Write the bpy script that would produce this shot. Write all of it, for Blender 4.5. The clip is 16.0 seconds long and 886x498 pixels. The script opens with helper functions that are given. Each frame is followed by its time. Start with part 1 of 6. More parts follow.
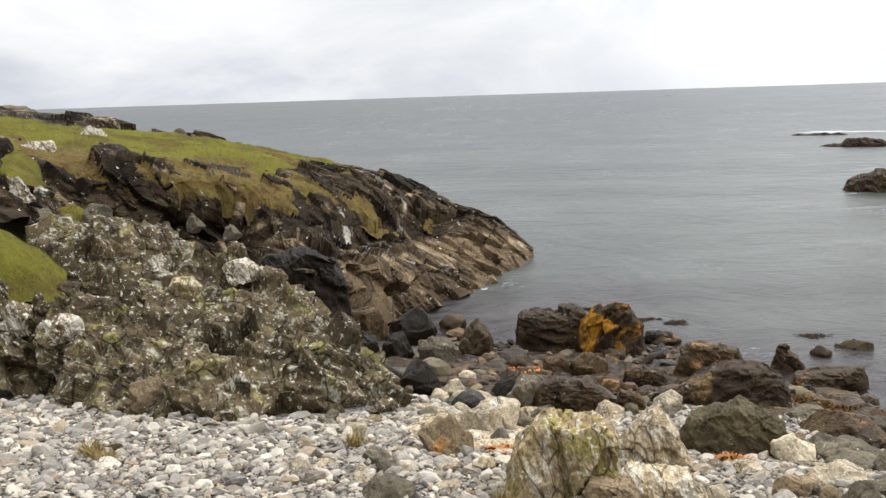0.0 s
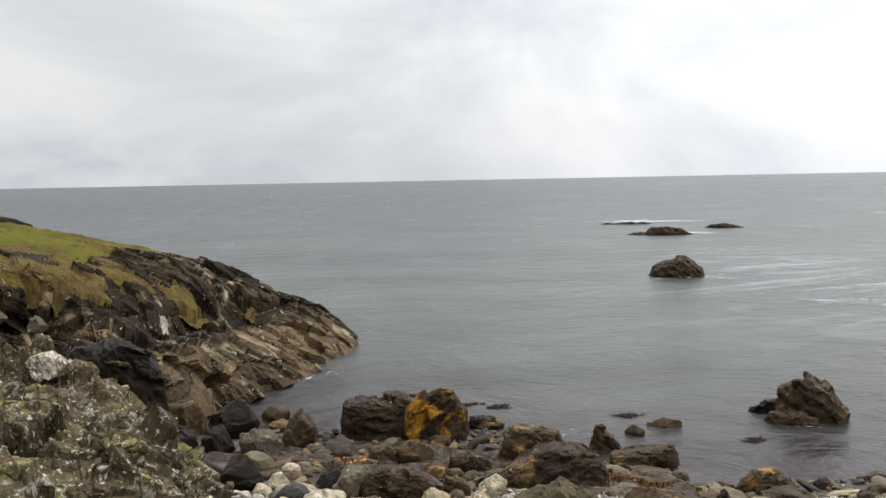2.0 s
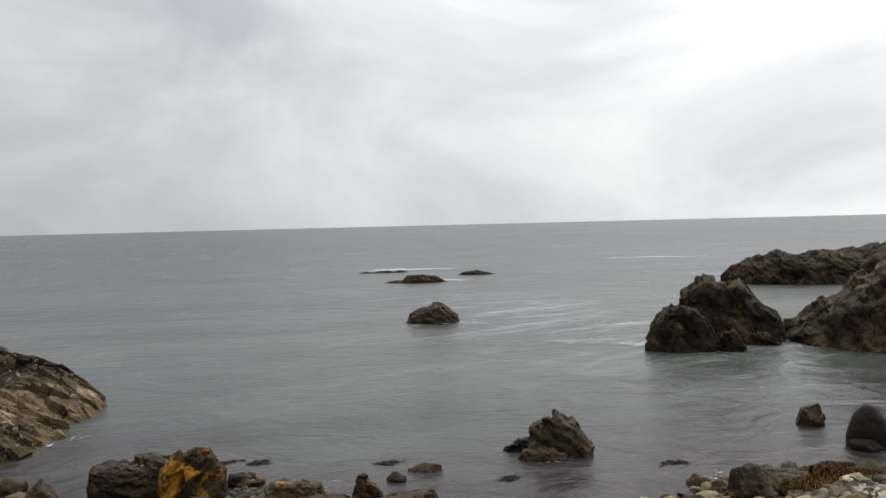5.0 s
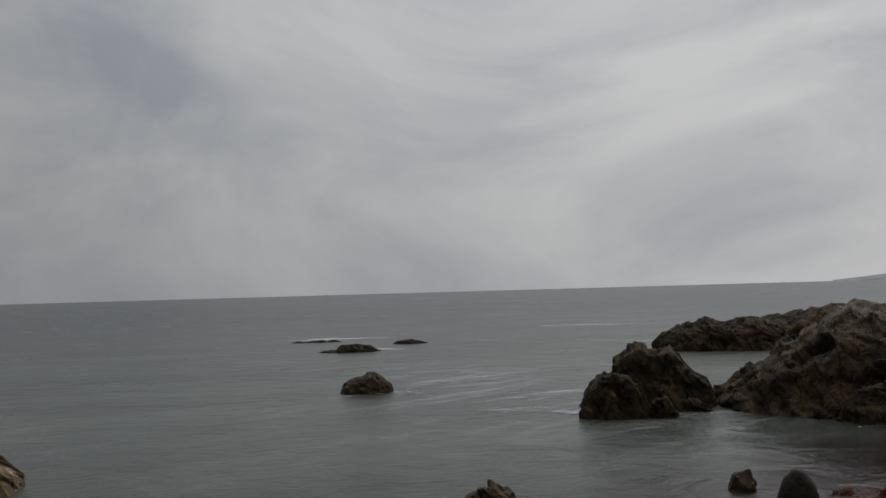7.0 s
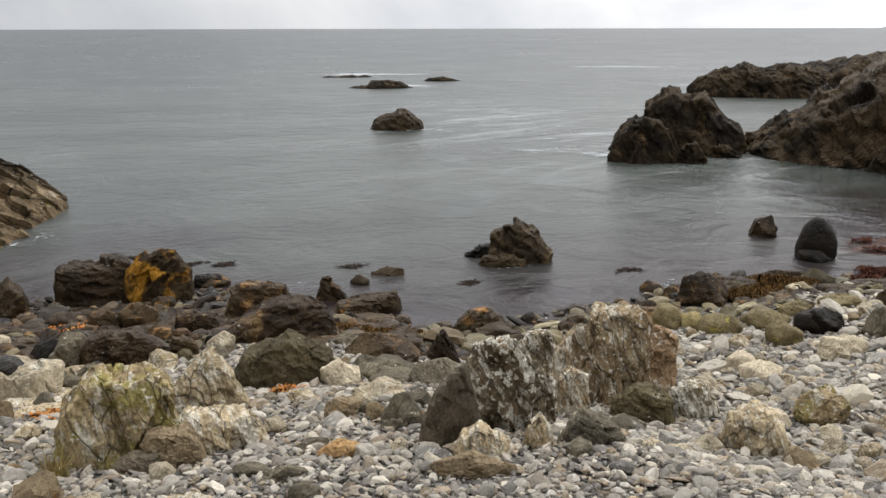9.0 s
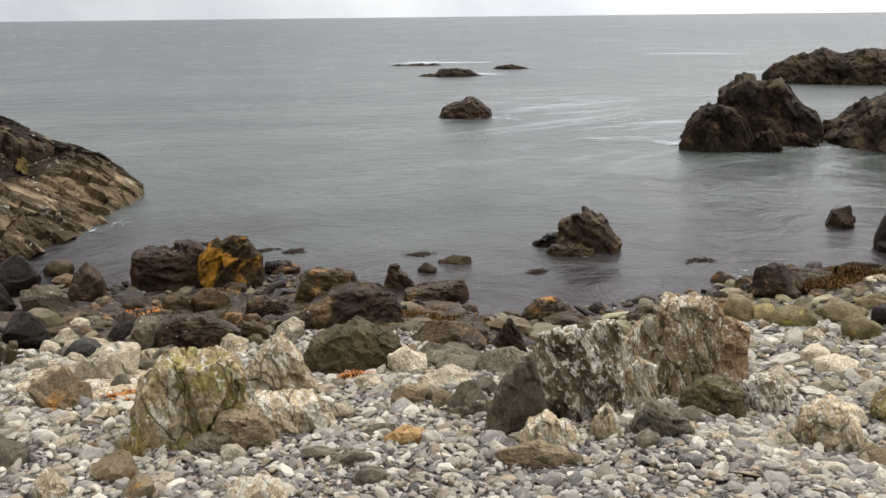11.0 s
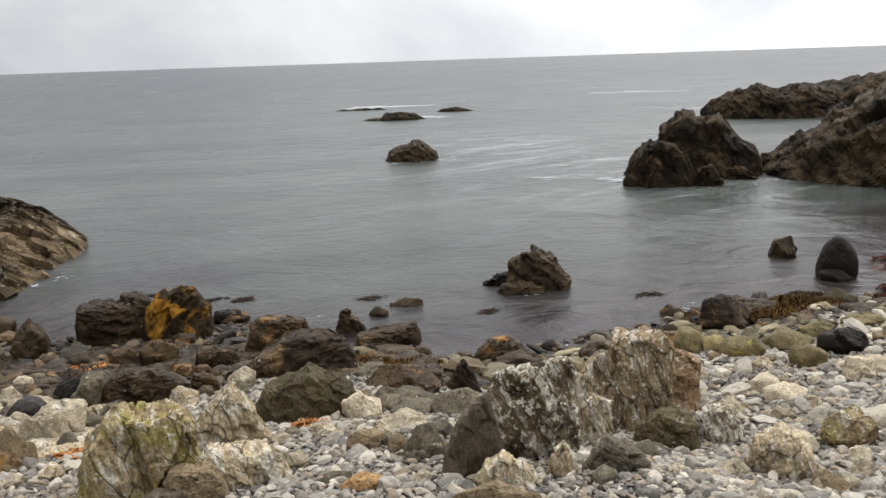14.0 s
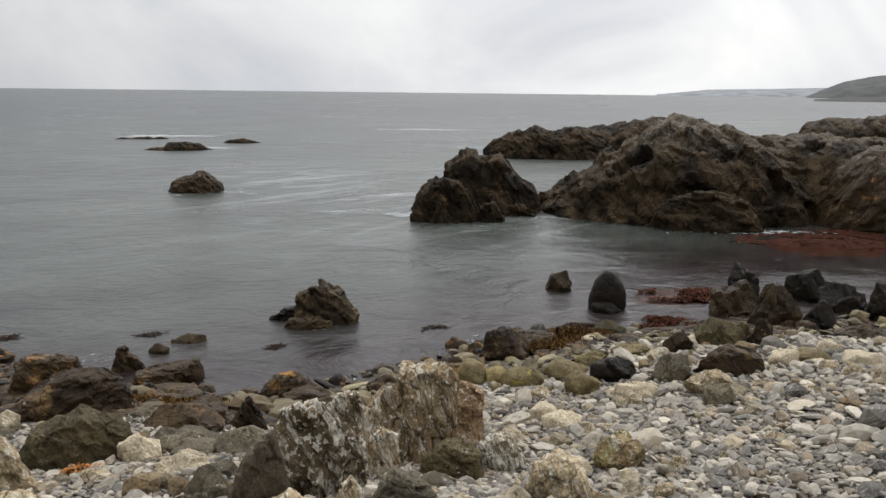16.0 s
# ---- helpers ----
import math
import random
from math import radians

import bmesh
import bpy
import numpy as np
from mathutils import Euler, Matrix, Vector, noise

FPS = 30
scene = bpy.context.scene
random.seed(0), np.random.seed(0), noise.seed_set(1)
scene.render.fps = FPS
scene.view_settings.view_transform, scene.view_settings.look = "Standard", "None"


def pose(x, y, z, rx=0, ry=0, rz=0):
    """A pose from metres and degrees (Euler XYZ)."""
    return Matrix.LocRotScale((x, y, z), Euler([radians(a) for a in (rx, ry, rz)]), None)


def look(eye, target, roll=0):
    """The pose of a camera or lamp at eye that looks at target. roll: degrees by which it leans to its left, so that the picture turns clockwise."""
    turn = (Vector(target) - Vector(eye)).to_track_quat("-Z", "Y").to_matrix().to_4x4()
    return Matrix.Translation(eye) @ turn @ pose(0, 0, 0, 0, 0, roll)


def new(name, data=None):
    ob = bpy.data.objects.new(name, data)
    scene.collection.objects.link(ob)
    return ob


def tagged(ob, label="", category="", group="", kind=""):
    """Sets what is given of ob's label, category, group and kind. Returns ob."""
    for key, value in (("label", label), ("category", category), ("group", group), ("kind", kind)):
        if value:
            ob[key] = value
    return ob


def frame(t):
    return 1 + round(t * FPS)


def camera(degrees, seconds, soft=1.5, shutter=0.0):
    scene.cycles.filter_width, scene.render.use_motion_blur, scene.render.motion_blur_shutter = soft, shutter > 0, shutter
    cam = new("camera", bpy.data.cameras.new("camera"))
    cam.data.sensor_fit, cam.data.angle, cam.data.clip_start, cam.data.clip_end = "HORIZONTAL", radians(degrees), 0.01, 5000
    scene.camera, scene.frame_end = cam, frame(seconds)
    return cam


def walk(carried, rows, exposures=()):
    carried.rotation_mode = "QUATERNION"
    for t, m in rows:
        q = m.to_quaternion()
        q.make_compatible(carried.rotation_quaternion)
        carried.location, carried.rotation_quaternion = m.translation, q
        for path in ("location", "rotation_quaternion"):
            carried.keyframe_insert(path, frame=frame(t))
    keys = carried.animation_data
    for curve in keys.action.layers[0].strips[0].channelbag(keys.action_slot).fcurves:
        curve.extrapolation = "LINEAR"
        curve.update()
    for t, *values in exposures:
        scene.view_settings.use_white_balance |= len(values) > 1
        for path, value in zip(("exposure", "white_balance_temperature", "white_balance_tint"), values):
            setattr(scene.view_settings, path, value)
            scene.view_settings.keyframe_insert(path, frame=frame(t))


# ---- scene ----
# the camera stands on the shingle, about five metres over the sea, and turns
cam = camera(49.96, 16.0, soft=1.5)
EYE = (0.0, 0.0, 5.0)
# seconds, yaw, pitch, roll
TURN = """0 -0.00 -9.17 1.82
0.5 -0.65 -8.29 1.72
1 -3.58 -5.96 1.25
1.5 -6.86 -3.93 0.94
2 -10.54 -4.18 1.09
2.5 -14.13 -5.29 1.26
3 -15.79 -5.55 1.48
3.5 -16.93 -6.57 1.11
4 -18.73 -6.33 0.52
4.5 -20.75 -5.16 0.51
5 -25.04 -1.50 1.41
5.2 -26.32 0.26 1.57
6.25 -28.60 4.20 1.75
7.3 -29.73 0.50 1.67
7.5 -30.56 -1.26 1.55
8 -29.37 -5.06 1.00
8.5 -28.20 -9.16 0.69
9 -27.05 -13.10 0.11
9.2 -26.52 -13.55 0.09
10.25 -23.90 -14.30 0.40
11.3 -22.90 -13.13 0.74
11.5 -22.99 -12.60 0.84
12 -22.60 -12.19 1.01
12.5 -24.29 -12.37 1.28
13 -24.40 -12.31 1.71
13.5 -24.57 -12.14 1.67
14 -26.34 -11.30 1.86
14.5 -29.74 -10.66 1.36
15 -32.91 -9.84 0.65
15.5 -35.89 -9.31 0.09
16 -38.81 -9.38 -0.63"""
rows = []
for line in TURN.strip().splitlines():
    t, yaw, pitch, roll = (float(v) for v in line.split())
    rows.append((t, pose(*EYE, 90 + pitch, roll, yaw)))
walk(cam, rows, exposures=[(0, 0.04), (1, -0.16), (2, -0.28), (3.5, -0.4), (4.5, -0.42), (5, -0.64), (6.2, -1.5), (7.5, -1.65), (8, -1.44), (8.5, -0.96), (9, -0.4), (11.5, -0.2), (12.5, -0.24), (14.5, -0.4), (16, -0.66)])

# ---------------------------------------------------------------- sky and sun
SUN_AZ, SUN_EL = 58.0, 42.0          # degrees to the right of +y, and up
world = bpy.data.worlds.new("overcast")
scene.world = world
world.use_nodes = True
wt = world.node_tree
wt.nodes.clear()


def wnode(kind, **values):
    n = wt.nodes.new(kind)
    for k, v in values.items():
        n.inputs[k].default_value = v
    return n


coord = wnode("ShaderNodeTexCoord")
sky = wnode("ShaderNodeTexSky")
sky.sky_type, sky.sun_disc = "NISHITA", False
sky.sun_elevation, sky.sun_rotation = radians(SUN_EL), radians(SUN_AZ)
sky.dust_density, sky.air_density = 4.0, 1.0
skydim = wnode("ShaderNodeVectorMath")
skydim.operation = "SCALE"
skydim.inputs["Scale"].default_value = 0.11
wt.links.new(sky.outputs[0], skydim.inputs[0])
# cloud sheet: long soft banks, flattened towards the horizon
cmap = wnode("ShaderNodeMapping")
cmap.inputs["Scale"].default_value = (1.0, 1.0, 2.3)
cmap.inputs["Location"].default_value = (5.3, 1.9, 2.2)
wt.links.new(coord.outputs["Generated"], cmap.inputs["Vector"])
cn = wnode("ShaderNodeTexNoise", Scale=2.6, Detail=8.0, Roughness=0.55, Distortion=0.7)
wt.links.new(cmap.outputs[0], cn.inputs["Vector"])
cr = wnode("ShaderNodeValToRGB")
cr.color_ramp.elements[0].position, cr.color_ramp.elements[0].color = 0.36, (0.575, 0.605, 0.665, 1)
cr.color_ramp.elements[1].position, cr.color_ramp.elements[1].color = 0.66, (0.915, 0.925, 0.930, 1)
wt.links.new(cn.outputs["Fac"], cr.inputs["Fac"])
# the cloud is thinner round the sun
dot = wnode("ShaderNodeVectorMath")
dot.operation = "DOT_PRODUCT"
dot.inputs[1].default_value = (math.sin(radians(SUN_AZ)) * math.cos(radians(SUN_EL)), math.cos(radians(SUN_AZ)) * math.cos(radians(SUN_EL)), math.sin(radians(SUN_EL)))
wt.links.new(coord.outputs["Generated"], dot.inputs[0])
thin = wnode("ShaderNodeMapRange")
thin.interpolation_type = "SMOOTHSTEP"
for k, v in (("From Min", 0.40), ("From Max", 1.0), ("To Min", 1.15), ("To Max", 2.05)):
    thin.inputs[k].default_value = v
# and heavier on the side away from it
heavy = wnode("ShaderNodeMapRange")
heavy.interpolation_type = "SMOOTHSTEP"
for k, v in (("From Min", -0.7), ("From Max", 0.2), ("To Min", 0.16), ("To Max", 1.0)):
    heavy.inputs[k].default_value = v
wt.links.new(dot.outputs["Value"], heavy.inputs["Value"])
thick = wnode("ShaderNodeMath")
thick.operation = "MULTIPLY"
wt.links.new(thin.outputs[0], thick.inputs[0])
wt.links.new(heavy.outputs[0], thick.inputs[1])
wt.links.new(dot.outputs["Value"], thin.inputs["Value"])
cloud = wnode("ShaderNodeVectorMath")
cloud.operation = "SCALE"
wt.links.new(cr.outputs["Color"], cloud.inputs[0])
wt.links.new(thick.outputs[0], cloud.inputs["Scale"])
sep = wnode("ShaderNodeSeparateXYZ")
wt.links.new(coord.outputs["Generated"], sep.inputs[0])
over = wnode("ShaderNodeMapRange")
over.interpolation_type = "SMOOTHSTEP"
for k, v in (("From Min", 0.25), ("From Max", 0.95), ("To Min", 1.0), ("To Max", 3.0)):
    over.inputs[k].default_value = v
wt.links.new(sep.outputs["Z"], over.inputs["Value"])
high = wnode("ShaderNodeVectorMath")
high.operation = "SCALE"
wt.links.new(cloud.outputs[0], high.inputs[0])
wt.links.new(over.outputs[0], high.inputs["Scale"])
low = wnode("ShaderNodeMapRange")
low.interpolation_type = "SMOOTHSTEP"
for k, v in (("From Min", 0.0), ("From Max", 0.16), ("To Min", 1.07), ("To Max", 1.0)):
    low.inputs[k].default_value = v
wt.links.new(sep.outputs["Z"], low.inputs["Value"])
glow = wnode("ShaderNodeVectorMath")
glow.operation = "SCALE"
wt.links.new(high.outputs[0], glow.inputs[0])
wt.links.new(low.outputs[0], glow.inputs["Scale"])
both = wnode("ShaderNodeMix")
both.data_type = "RGBA"
both.inputs["Factor"].default_value = 0.9
wt.links.new(skydim.outputs[0], both.inputs[6])
wt.links.new(glow.outputs[0], both.inputs[7])
back = wnode("ShaderNodeBackground", Strength=1.0)
wt.links.new(both.outputs[2], back.inputs["Color"])
wout = wnode("ShaderNodeOutputWorld")
wt.links.new(back.outputs[0], wout.inputs["Surface"])

sun = new("sun", bpy.data.lights.new("sun", "SUN"))
sun.data.energy, sun.data.angle, sun.data.color = 1.0, radians(22), (1.0, 0.96, 0.9)
a, e = radians(SUN_AZ), radians(SUN_EL)
sun.matrix_world = look((60 * math.sin(a) * math.cos(e), 60 * math.cos(a) * math.cos(e), 60 * math.sin(e)), (0, 0, 0))


# ---------------------------------------------------------------- noise on arrays
def rnd(ix, iy, iz, seed):
    h = (ix.astype(np.int64) * 374761393 + iy.astype(np.int64) * 668265263 + iz.astype(np.int64) * 2147483647 + seed * 1274126177) & 0xFFFFFFFF
    h = ((h ^ (h >> 13)) * 1274126177) & 0xFFFFFFFF
    h = ((h ^ (h >> 16)) * 2246822519) & 0xFFFFFFFF
    return ((h ^ (h >> 15)) & 0xFFFFFF) / 16777215.0


def vnoise(p, seed=0):
    """Smooth noise from -1 to 1 at the points p (n x 3)."""
    i = np.floor(p)
    f = p - i
    i = i.astype(np.int64)
    u = f * f * f * (f * (f * 6 - 15) + 10)
    total = 0
    for dx in (0, 1):
        for dy in (0, 1):
            for dz in (0, 1):
                w = (u[:, 0] if dx else 1 - u[:, 0]) * (u[:, 1] if dy else 1 - u[:, 1]) * (u[:, 2] if dz else 1 - u[:, 2])
                total = total + w * rnd(i[:, 0] + dx, i[:, 1] + dy, i[:, 2] + dz, seed)
    return total * 2 - 1


def fbm(p, octaves=4, seed=0, gain=0.5):
    total, amp, q = 0, 1.0, np.array(p, dtype=float)
    for k in range(octaves):
        total = total + amp * vnoise(q, seed + 17 * k)
        q, amp = q * 2.03 + 11.7, amp * gain
    return total


def cells(p, seed=0):
    """Distance to the nearest and second nearest cell point, the nearest cell's own random number, and its own slope at p."""
    i = np.floor(p).astype(np.int64)
    f1, f2, own, slope = np.full(len(p), 9.0), np.full(len(p), 9.0), np.zeros(len(p)), np.zeros(len(p))
    for dx in (-1, 0, 1):
        for dy in (-1, 0, 1):
            for dz in (-1, 0, 1):
                c = i + (dx, dy, dz)
                h = [rnd(c[:, 0], c[:, 1], c[:, 2], seed + 5 * k) for k in range(4)]
                e = p - c - np.stack(h[:3], 1)
                d = np.sqrt((e ** 2).sum(1))
                near = d < f1
                f2 = np.where(near, f1, np.minimum(f2, d))
                own = np.where(near, h[3], own)
                s = e[:, 0] * (np.modf(h[3] * 7.3)[0] - 0.5) + e[:, 1] * (np.modf(h[3] * 17.7)[0] - 0.5) + e[:, 2] * (np.modf(h[3] * 31.1)[0] - 0.5)
                slope = np.where(near, s, slope)
                f1 = np.where(near, d, f1)
    return f1, f2, own, slope


def turned(p, rx, ry, rz):
    return p @ np.array(Euler((radians(rx), radians(ry), radians(rz))).to_matrix())


def jointed(p, size, tilt=(25, 30, 20), flat=2.2, seed=0):
    """How far jointed rock stands out at p, about -1 to 1: blocks along the bedding with cracks between."""
    q = turned(p, *tilt) / size
    q = q + 0.25 * np.stack([vnoise(q * 0.9, seed + 1), vnoise(q * 0.9, seed + 2), vnoise(q * 0.9, seed + 3)], 1)
    q = q * (0.6, 0.9, flat)
    f1, f2, own, slope = cells(q, seed)
    crack = np.clip((f2 - f1) / 0.09, 0, 1)
    return (own - 0.5) * 1.2 + 1.5 * slope - 0.55 * (1 - crack)


def faceted(p, n, count, seed, tilt=(8, 36, 0), snap=0.45, jitter=0.2, stretch=(0.8, 1.0, 1.7), step=0.0, lim=0.3):
    """How far to move the points p along their normals n so that they lie on flat faces, which follow the bedding and its joints."""
    r = np.random.RandomState(seed)
    pick = r.choice(len(p), count, replace=False)
    m = np.array(Euler(tuple(radians(a) for a in tilt)).to_matrix())
    own = n[pick] @ m
    k = np.abs(own).argmax(1)
    axis = m.T[k] * np.sign(own[np.arange(count), k])[:, None]
    plane = (1 - snap) * n[pick] + snap * axis + jitter * r.normal(size=(count, 3))
    plane /= np.linalg.norm(plane, axis=1, keepdims=True)
    out_by = step * r.uniform(-1, 1, count)
    size = np.ptp(p, axis=0).max()
    q = (p @ m) * stretch + 0.012 * size * np.stack([vnoise(p * 14 / size, seed + k) for k in (1, 2, 3)], 1)
    c = q[pick]
    near = np.concatenate([((c ** 2).sum(1)[None] - 2 * q[i:i + 8000] @ c.T).argmin(1) for i in range(0, len(q), 8000)])
    lean = (n * plane[near]).sum(1)
    move = ((p[pick][near] - p) * plane[near]).sum(1) / np.clip(lean, 0.45, None)
    return np.clip(move + out_by[near], -lim, lim)


# ---------------------------------------------------------------- mesh helpers
def mesh_from(name, verts, faces, smooth=True):
    me = bpy.data.meshes.new(name)
    verts, faces = np.asarray(verts, dtype=np.float32), np.asarray(faces, dtype=np.int32)
    n, k = faces.shape
    me.vertices.add(len(verts))
    me.vertices.foreach_set("co", verts.ravel())
    me.loops.add(n * k)
    me.loops.foreach_set("vertex_index", faces.ravel())
    me.polygons.add(n)
    me.polygons.foreach_set("loop_start", np.arange(0, n * k, k, dtype=np.int32))
    me.polygons.foreach_set("loop_total", np.full(n, k, dtype=np.int32))
    me.polygons.foreach_set("use_smooth", np.full(n, smooth, dtype=bool))
    me.update(calc_edges=True)
    me.validate()
    return me


def part(name, me, material, parent=None, label=""):
    ob = new(name, me)
    if material and not me.materials:
        me.materials.append(material)
    if parent:
        ob.parent = parent
    return tagged(ob, label)


def ico(level):
    bm = bmesh.new()
    bmesh.ops.create_icosphere(bm, subdivisions=level, radius=1)
    v = np.array([x.co for x in bm.verts])
    f = np.array([[x.index for x in y.verts] for y in bm.faces])
    bm.free()
    return v, f


ICO = {k: ico(k) for k in (1, 2, 3, 4, 5)}


def grid_faces(nu, nv):
    i = np.arange(nu * nv).reshape(nv, nu)
    return np.stack([i[:-1, :-1], i[:-1, 1:], i[1:, 1:], i[1:, :-1]], -1).reshape(-1, 4)


def grid_normals(p):
    du, dv = np.gradient(p, axis=1), np.gradient(p, axis=0)
    n = np.cross(du, dv)
    return n / (np.linalg.norm(n, axis=2, keepdims=True) + 1e-9)


def blurred(a, times=1):
    """Takes the saw teeth off steep steps."""
    for k in range(times):
        b = np.pad(a, 1, mode="edge")
        a = 0.4 * a + 0.15 * (b[:-2, 1:-1] + b[2:, 1:-1] + b[1:-1, :-2] + b[1:-1, 2:])
    return a


def smooth_row(row, n):
    """n points along a smooth curve through the row."""
    r = np.array(row, dtype=float)
    r = np.concatenate([[2 * r[0] - r[1]], r, [2 * r[-1] - r[-2]]])
    s = np.linspace(0, len(row) - 1.000001, n)
    i = s.astype(int)
    f = (s - i)[:, None]
    a, b, c, d = r[i], r[i + 1], r[i + 2], r[i + 3]
    return 0.5 * (2 * b + (c - a) * f + (2 * a - 5 * b + 4 * c - d) * f ** 2 + (3 * b - a - 3 * c + d) * f ** 3)


def loft(rows, nu, nv, soft=0.5):
    """A sheet through several rows of the same number of points."""
    cur = np.stack([smooth_row(r, nu) for r in rows])
    s = np.linspace(0, len(rows) - 1.000001, nv)
    i = s.astype(int)
    f = (s - i)[:, None, None]
    f = f * (1 - soft) + soft * f * f * (3 - 2 * f)
    return cur[i] * (1 - f) + cur[i + 1] * f


# ---------------------------------------------------------------- materials
def material(name):
    m = bpy.data.materials.new(name)
    m.use_nodes = True
    nt = m.node_tree
    bsdf = nt.nodes["Principled BSDF"]
    return m, nt, bsdf


class Net:
    """Short hand for node trees."""

    def __init__(self, nt):
        self.nt = nt

    def put(self, value, socket):
        if isinstance(value, bpy.types.NodeSocket):
            self.nt.links.new(value, socket)
        elif value is not None:
            if isinstance(value, tuple) and len(value) == 3 and socket.type == "RGBA":
                value = (*value, 1)
            socket.default_value = value

    def noise(self, vec, scale, detail=5.0, rough=0.55, dist=0.0):
        n = self.nt.nodes.new("ShaderNodeTexNoise")
        self.put(vec, n.inputs["Vector"])
        self.put(scale, n.inputs["Scale"])
        n.inputs["Detail"].default_value, n.inputs["Roughness"].default_value, n.inputs["Distortion"].default_value = detail, rough, dist
        return n.outputs["Fac"]

    def voronoi(self, vec, scale, feature="F1", out="Distance"):
        n = self.nt.nodes.new("ShaderNodeTexVoronoi")
        n.feature = feature
        self.put(vec, n.inputs["Vector"])
        n.inputs["Scale"].default_value = scale
        return n.outputs[out]

    def ramp(self, fac, lo, hi, to=(0.0, 1.0)):
        n = self.nt.nodes.new("ShaderNodeMapRange")
        n.interpolation_type = "SMOOTHSTEP"
        self.put(fac, n.inputs["Value"])
        n.inputs["From Min"].default_value, n.inputs["From Max"].default_value = lo, hi
        n.inputs["To Min"].default_value, n.inputs["To Max"].default_value = to
        return n.outputs[0]

    def mix(self, fac, a, b, blend="MIX"):
        n = self.nt.nodes.new("ShaderNodeMix")
        n.data_type, n.blend_type = "RGBA", blend
        self.put(fac, n.inputs["Factor"])
        self.put(a, n.inputs[6])
        self.put(b, n.inputs[7])
        return n.outputs[2]

    def math(self, op, a, b=0.0):
        n = self.nt.nodes.new("ShaderNodeMath")
        n.operation = op
        self.put(a, n.inputs[0])
        self.put(b, n.inputs[1])
        return n.outputs[0]

    def vec(self, op, a, b=None, scale=None):
        n = self.nt.nodes.new("ShaderNodeVectorMath")
        n.operation = op
        self.put(a, n.inputs[0])
        if b is not None:
            self.put(b, n.inputs[1])
        if scale is not None:
            self.put(scale, n.inputs["Scale"])
        return n.outputs[0]

    def mapping(self, vec, rot=(0, 0, 0), scale=(1, 1, 1)):
        """Turns first, then stretches."""
        n = self.nt.nodes.new("ShaderNodeMapping")
        self.put(vec, n.inputs["Vector"])
        n.inputs["Rotation"].default_value = tuple(radians(v) for v in rot)
        k = self.nt.nodes.new("ShaderNodeMapping")
        self.put(n.outputs[0], k.inputs["Vector"])
        k.inputs["Scale"].default_value = scale
        return k.outputs[0]

    def bump(self, height, strength, distance, normal=None):
        n = self.nt.nodes.new("ShaderNodeBump")
        self.put(height, n.inputs["Height"])
        n.inputs["Strength"].default_value, n.inputs["Distance"].default_value = strength, distance
        if normal is not None:
            self.put(normal, n.inputs["Normal"])
        return n.outputs[0]

    def coords(self, own=True):
        """Metres on the thing itself, shifted for every thing."""
        tc = self.nt.nodes.new("ShaderNodeTexCoord")
        info = self.nt.nodes.new("ShaderNodeObjectInfo")
        far = self.math("MULTIPLY", info.outputs["Random"], 37.0)
        return self.vec("ADD", tc.outputs["Object"], far) if own else tc.outputs["Object"]

    def random(self):
        return self.nt.nodes.new("ShaderNodeObjectInfo").outputs["Random"]

    def island(self):
        return self.nt.nodes.new("ShaderNodeNewGeometry").outputs["Random Per Island"]


def earth(c):
    """The warm cast of the local stone, stronger in the dark kinds."""
    k = 0.31 + 1.12 * min(c[1], 0.45)
    return (c[0] * k * 1.17, c[1] * k, c[2] * k * 0.75)


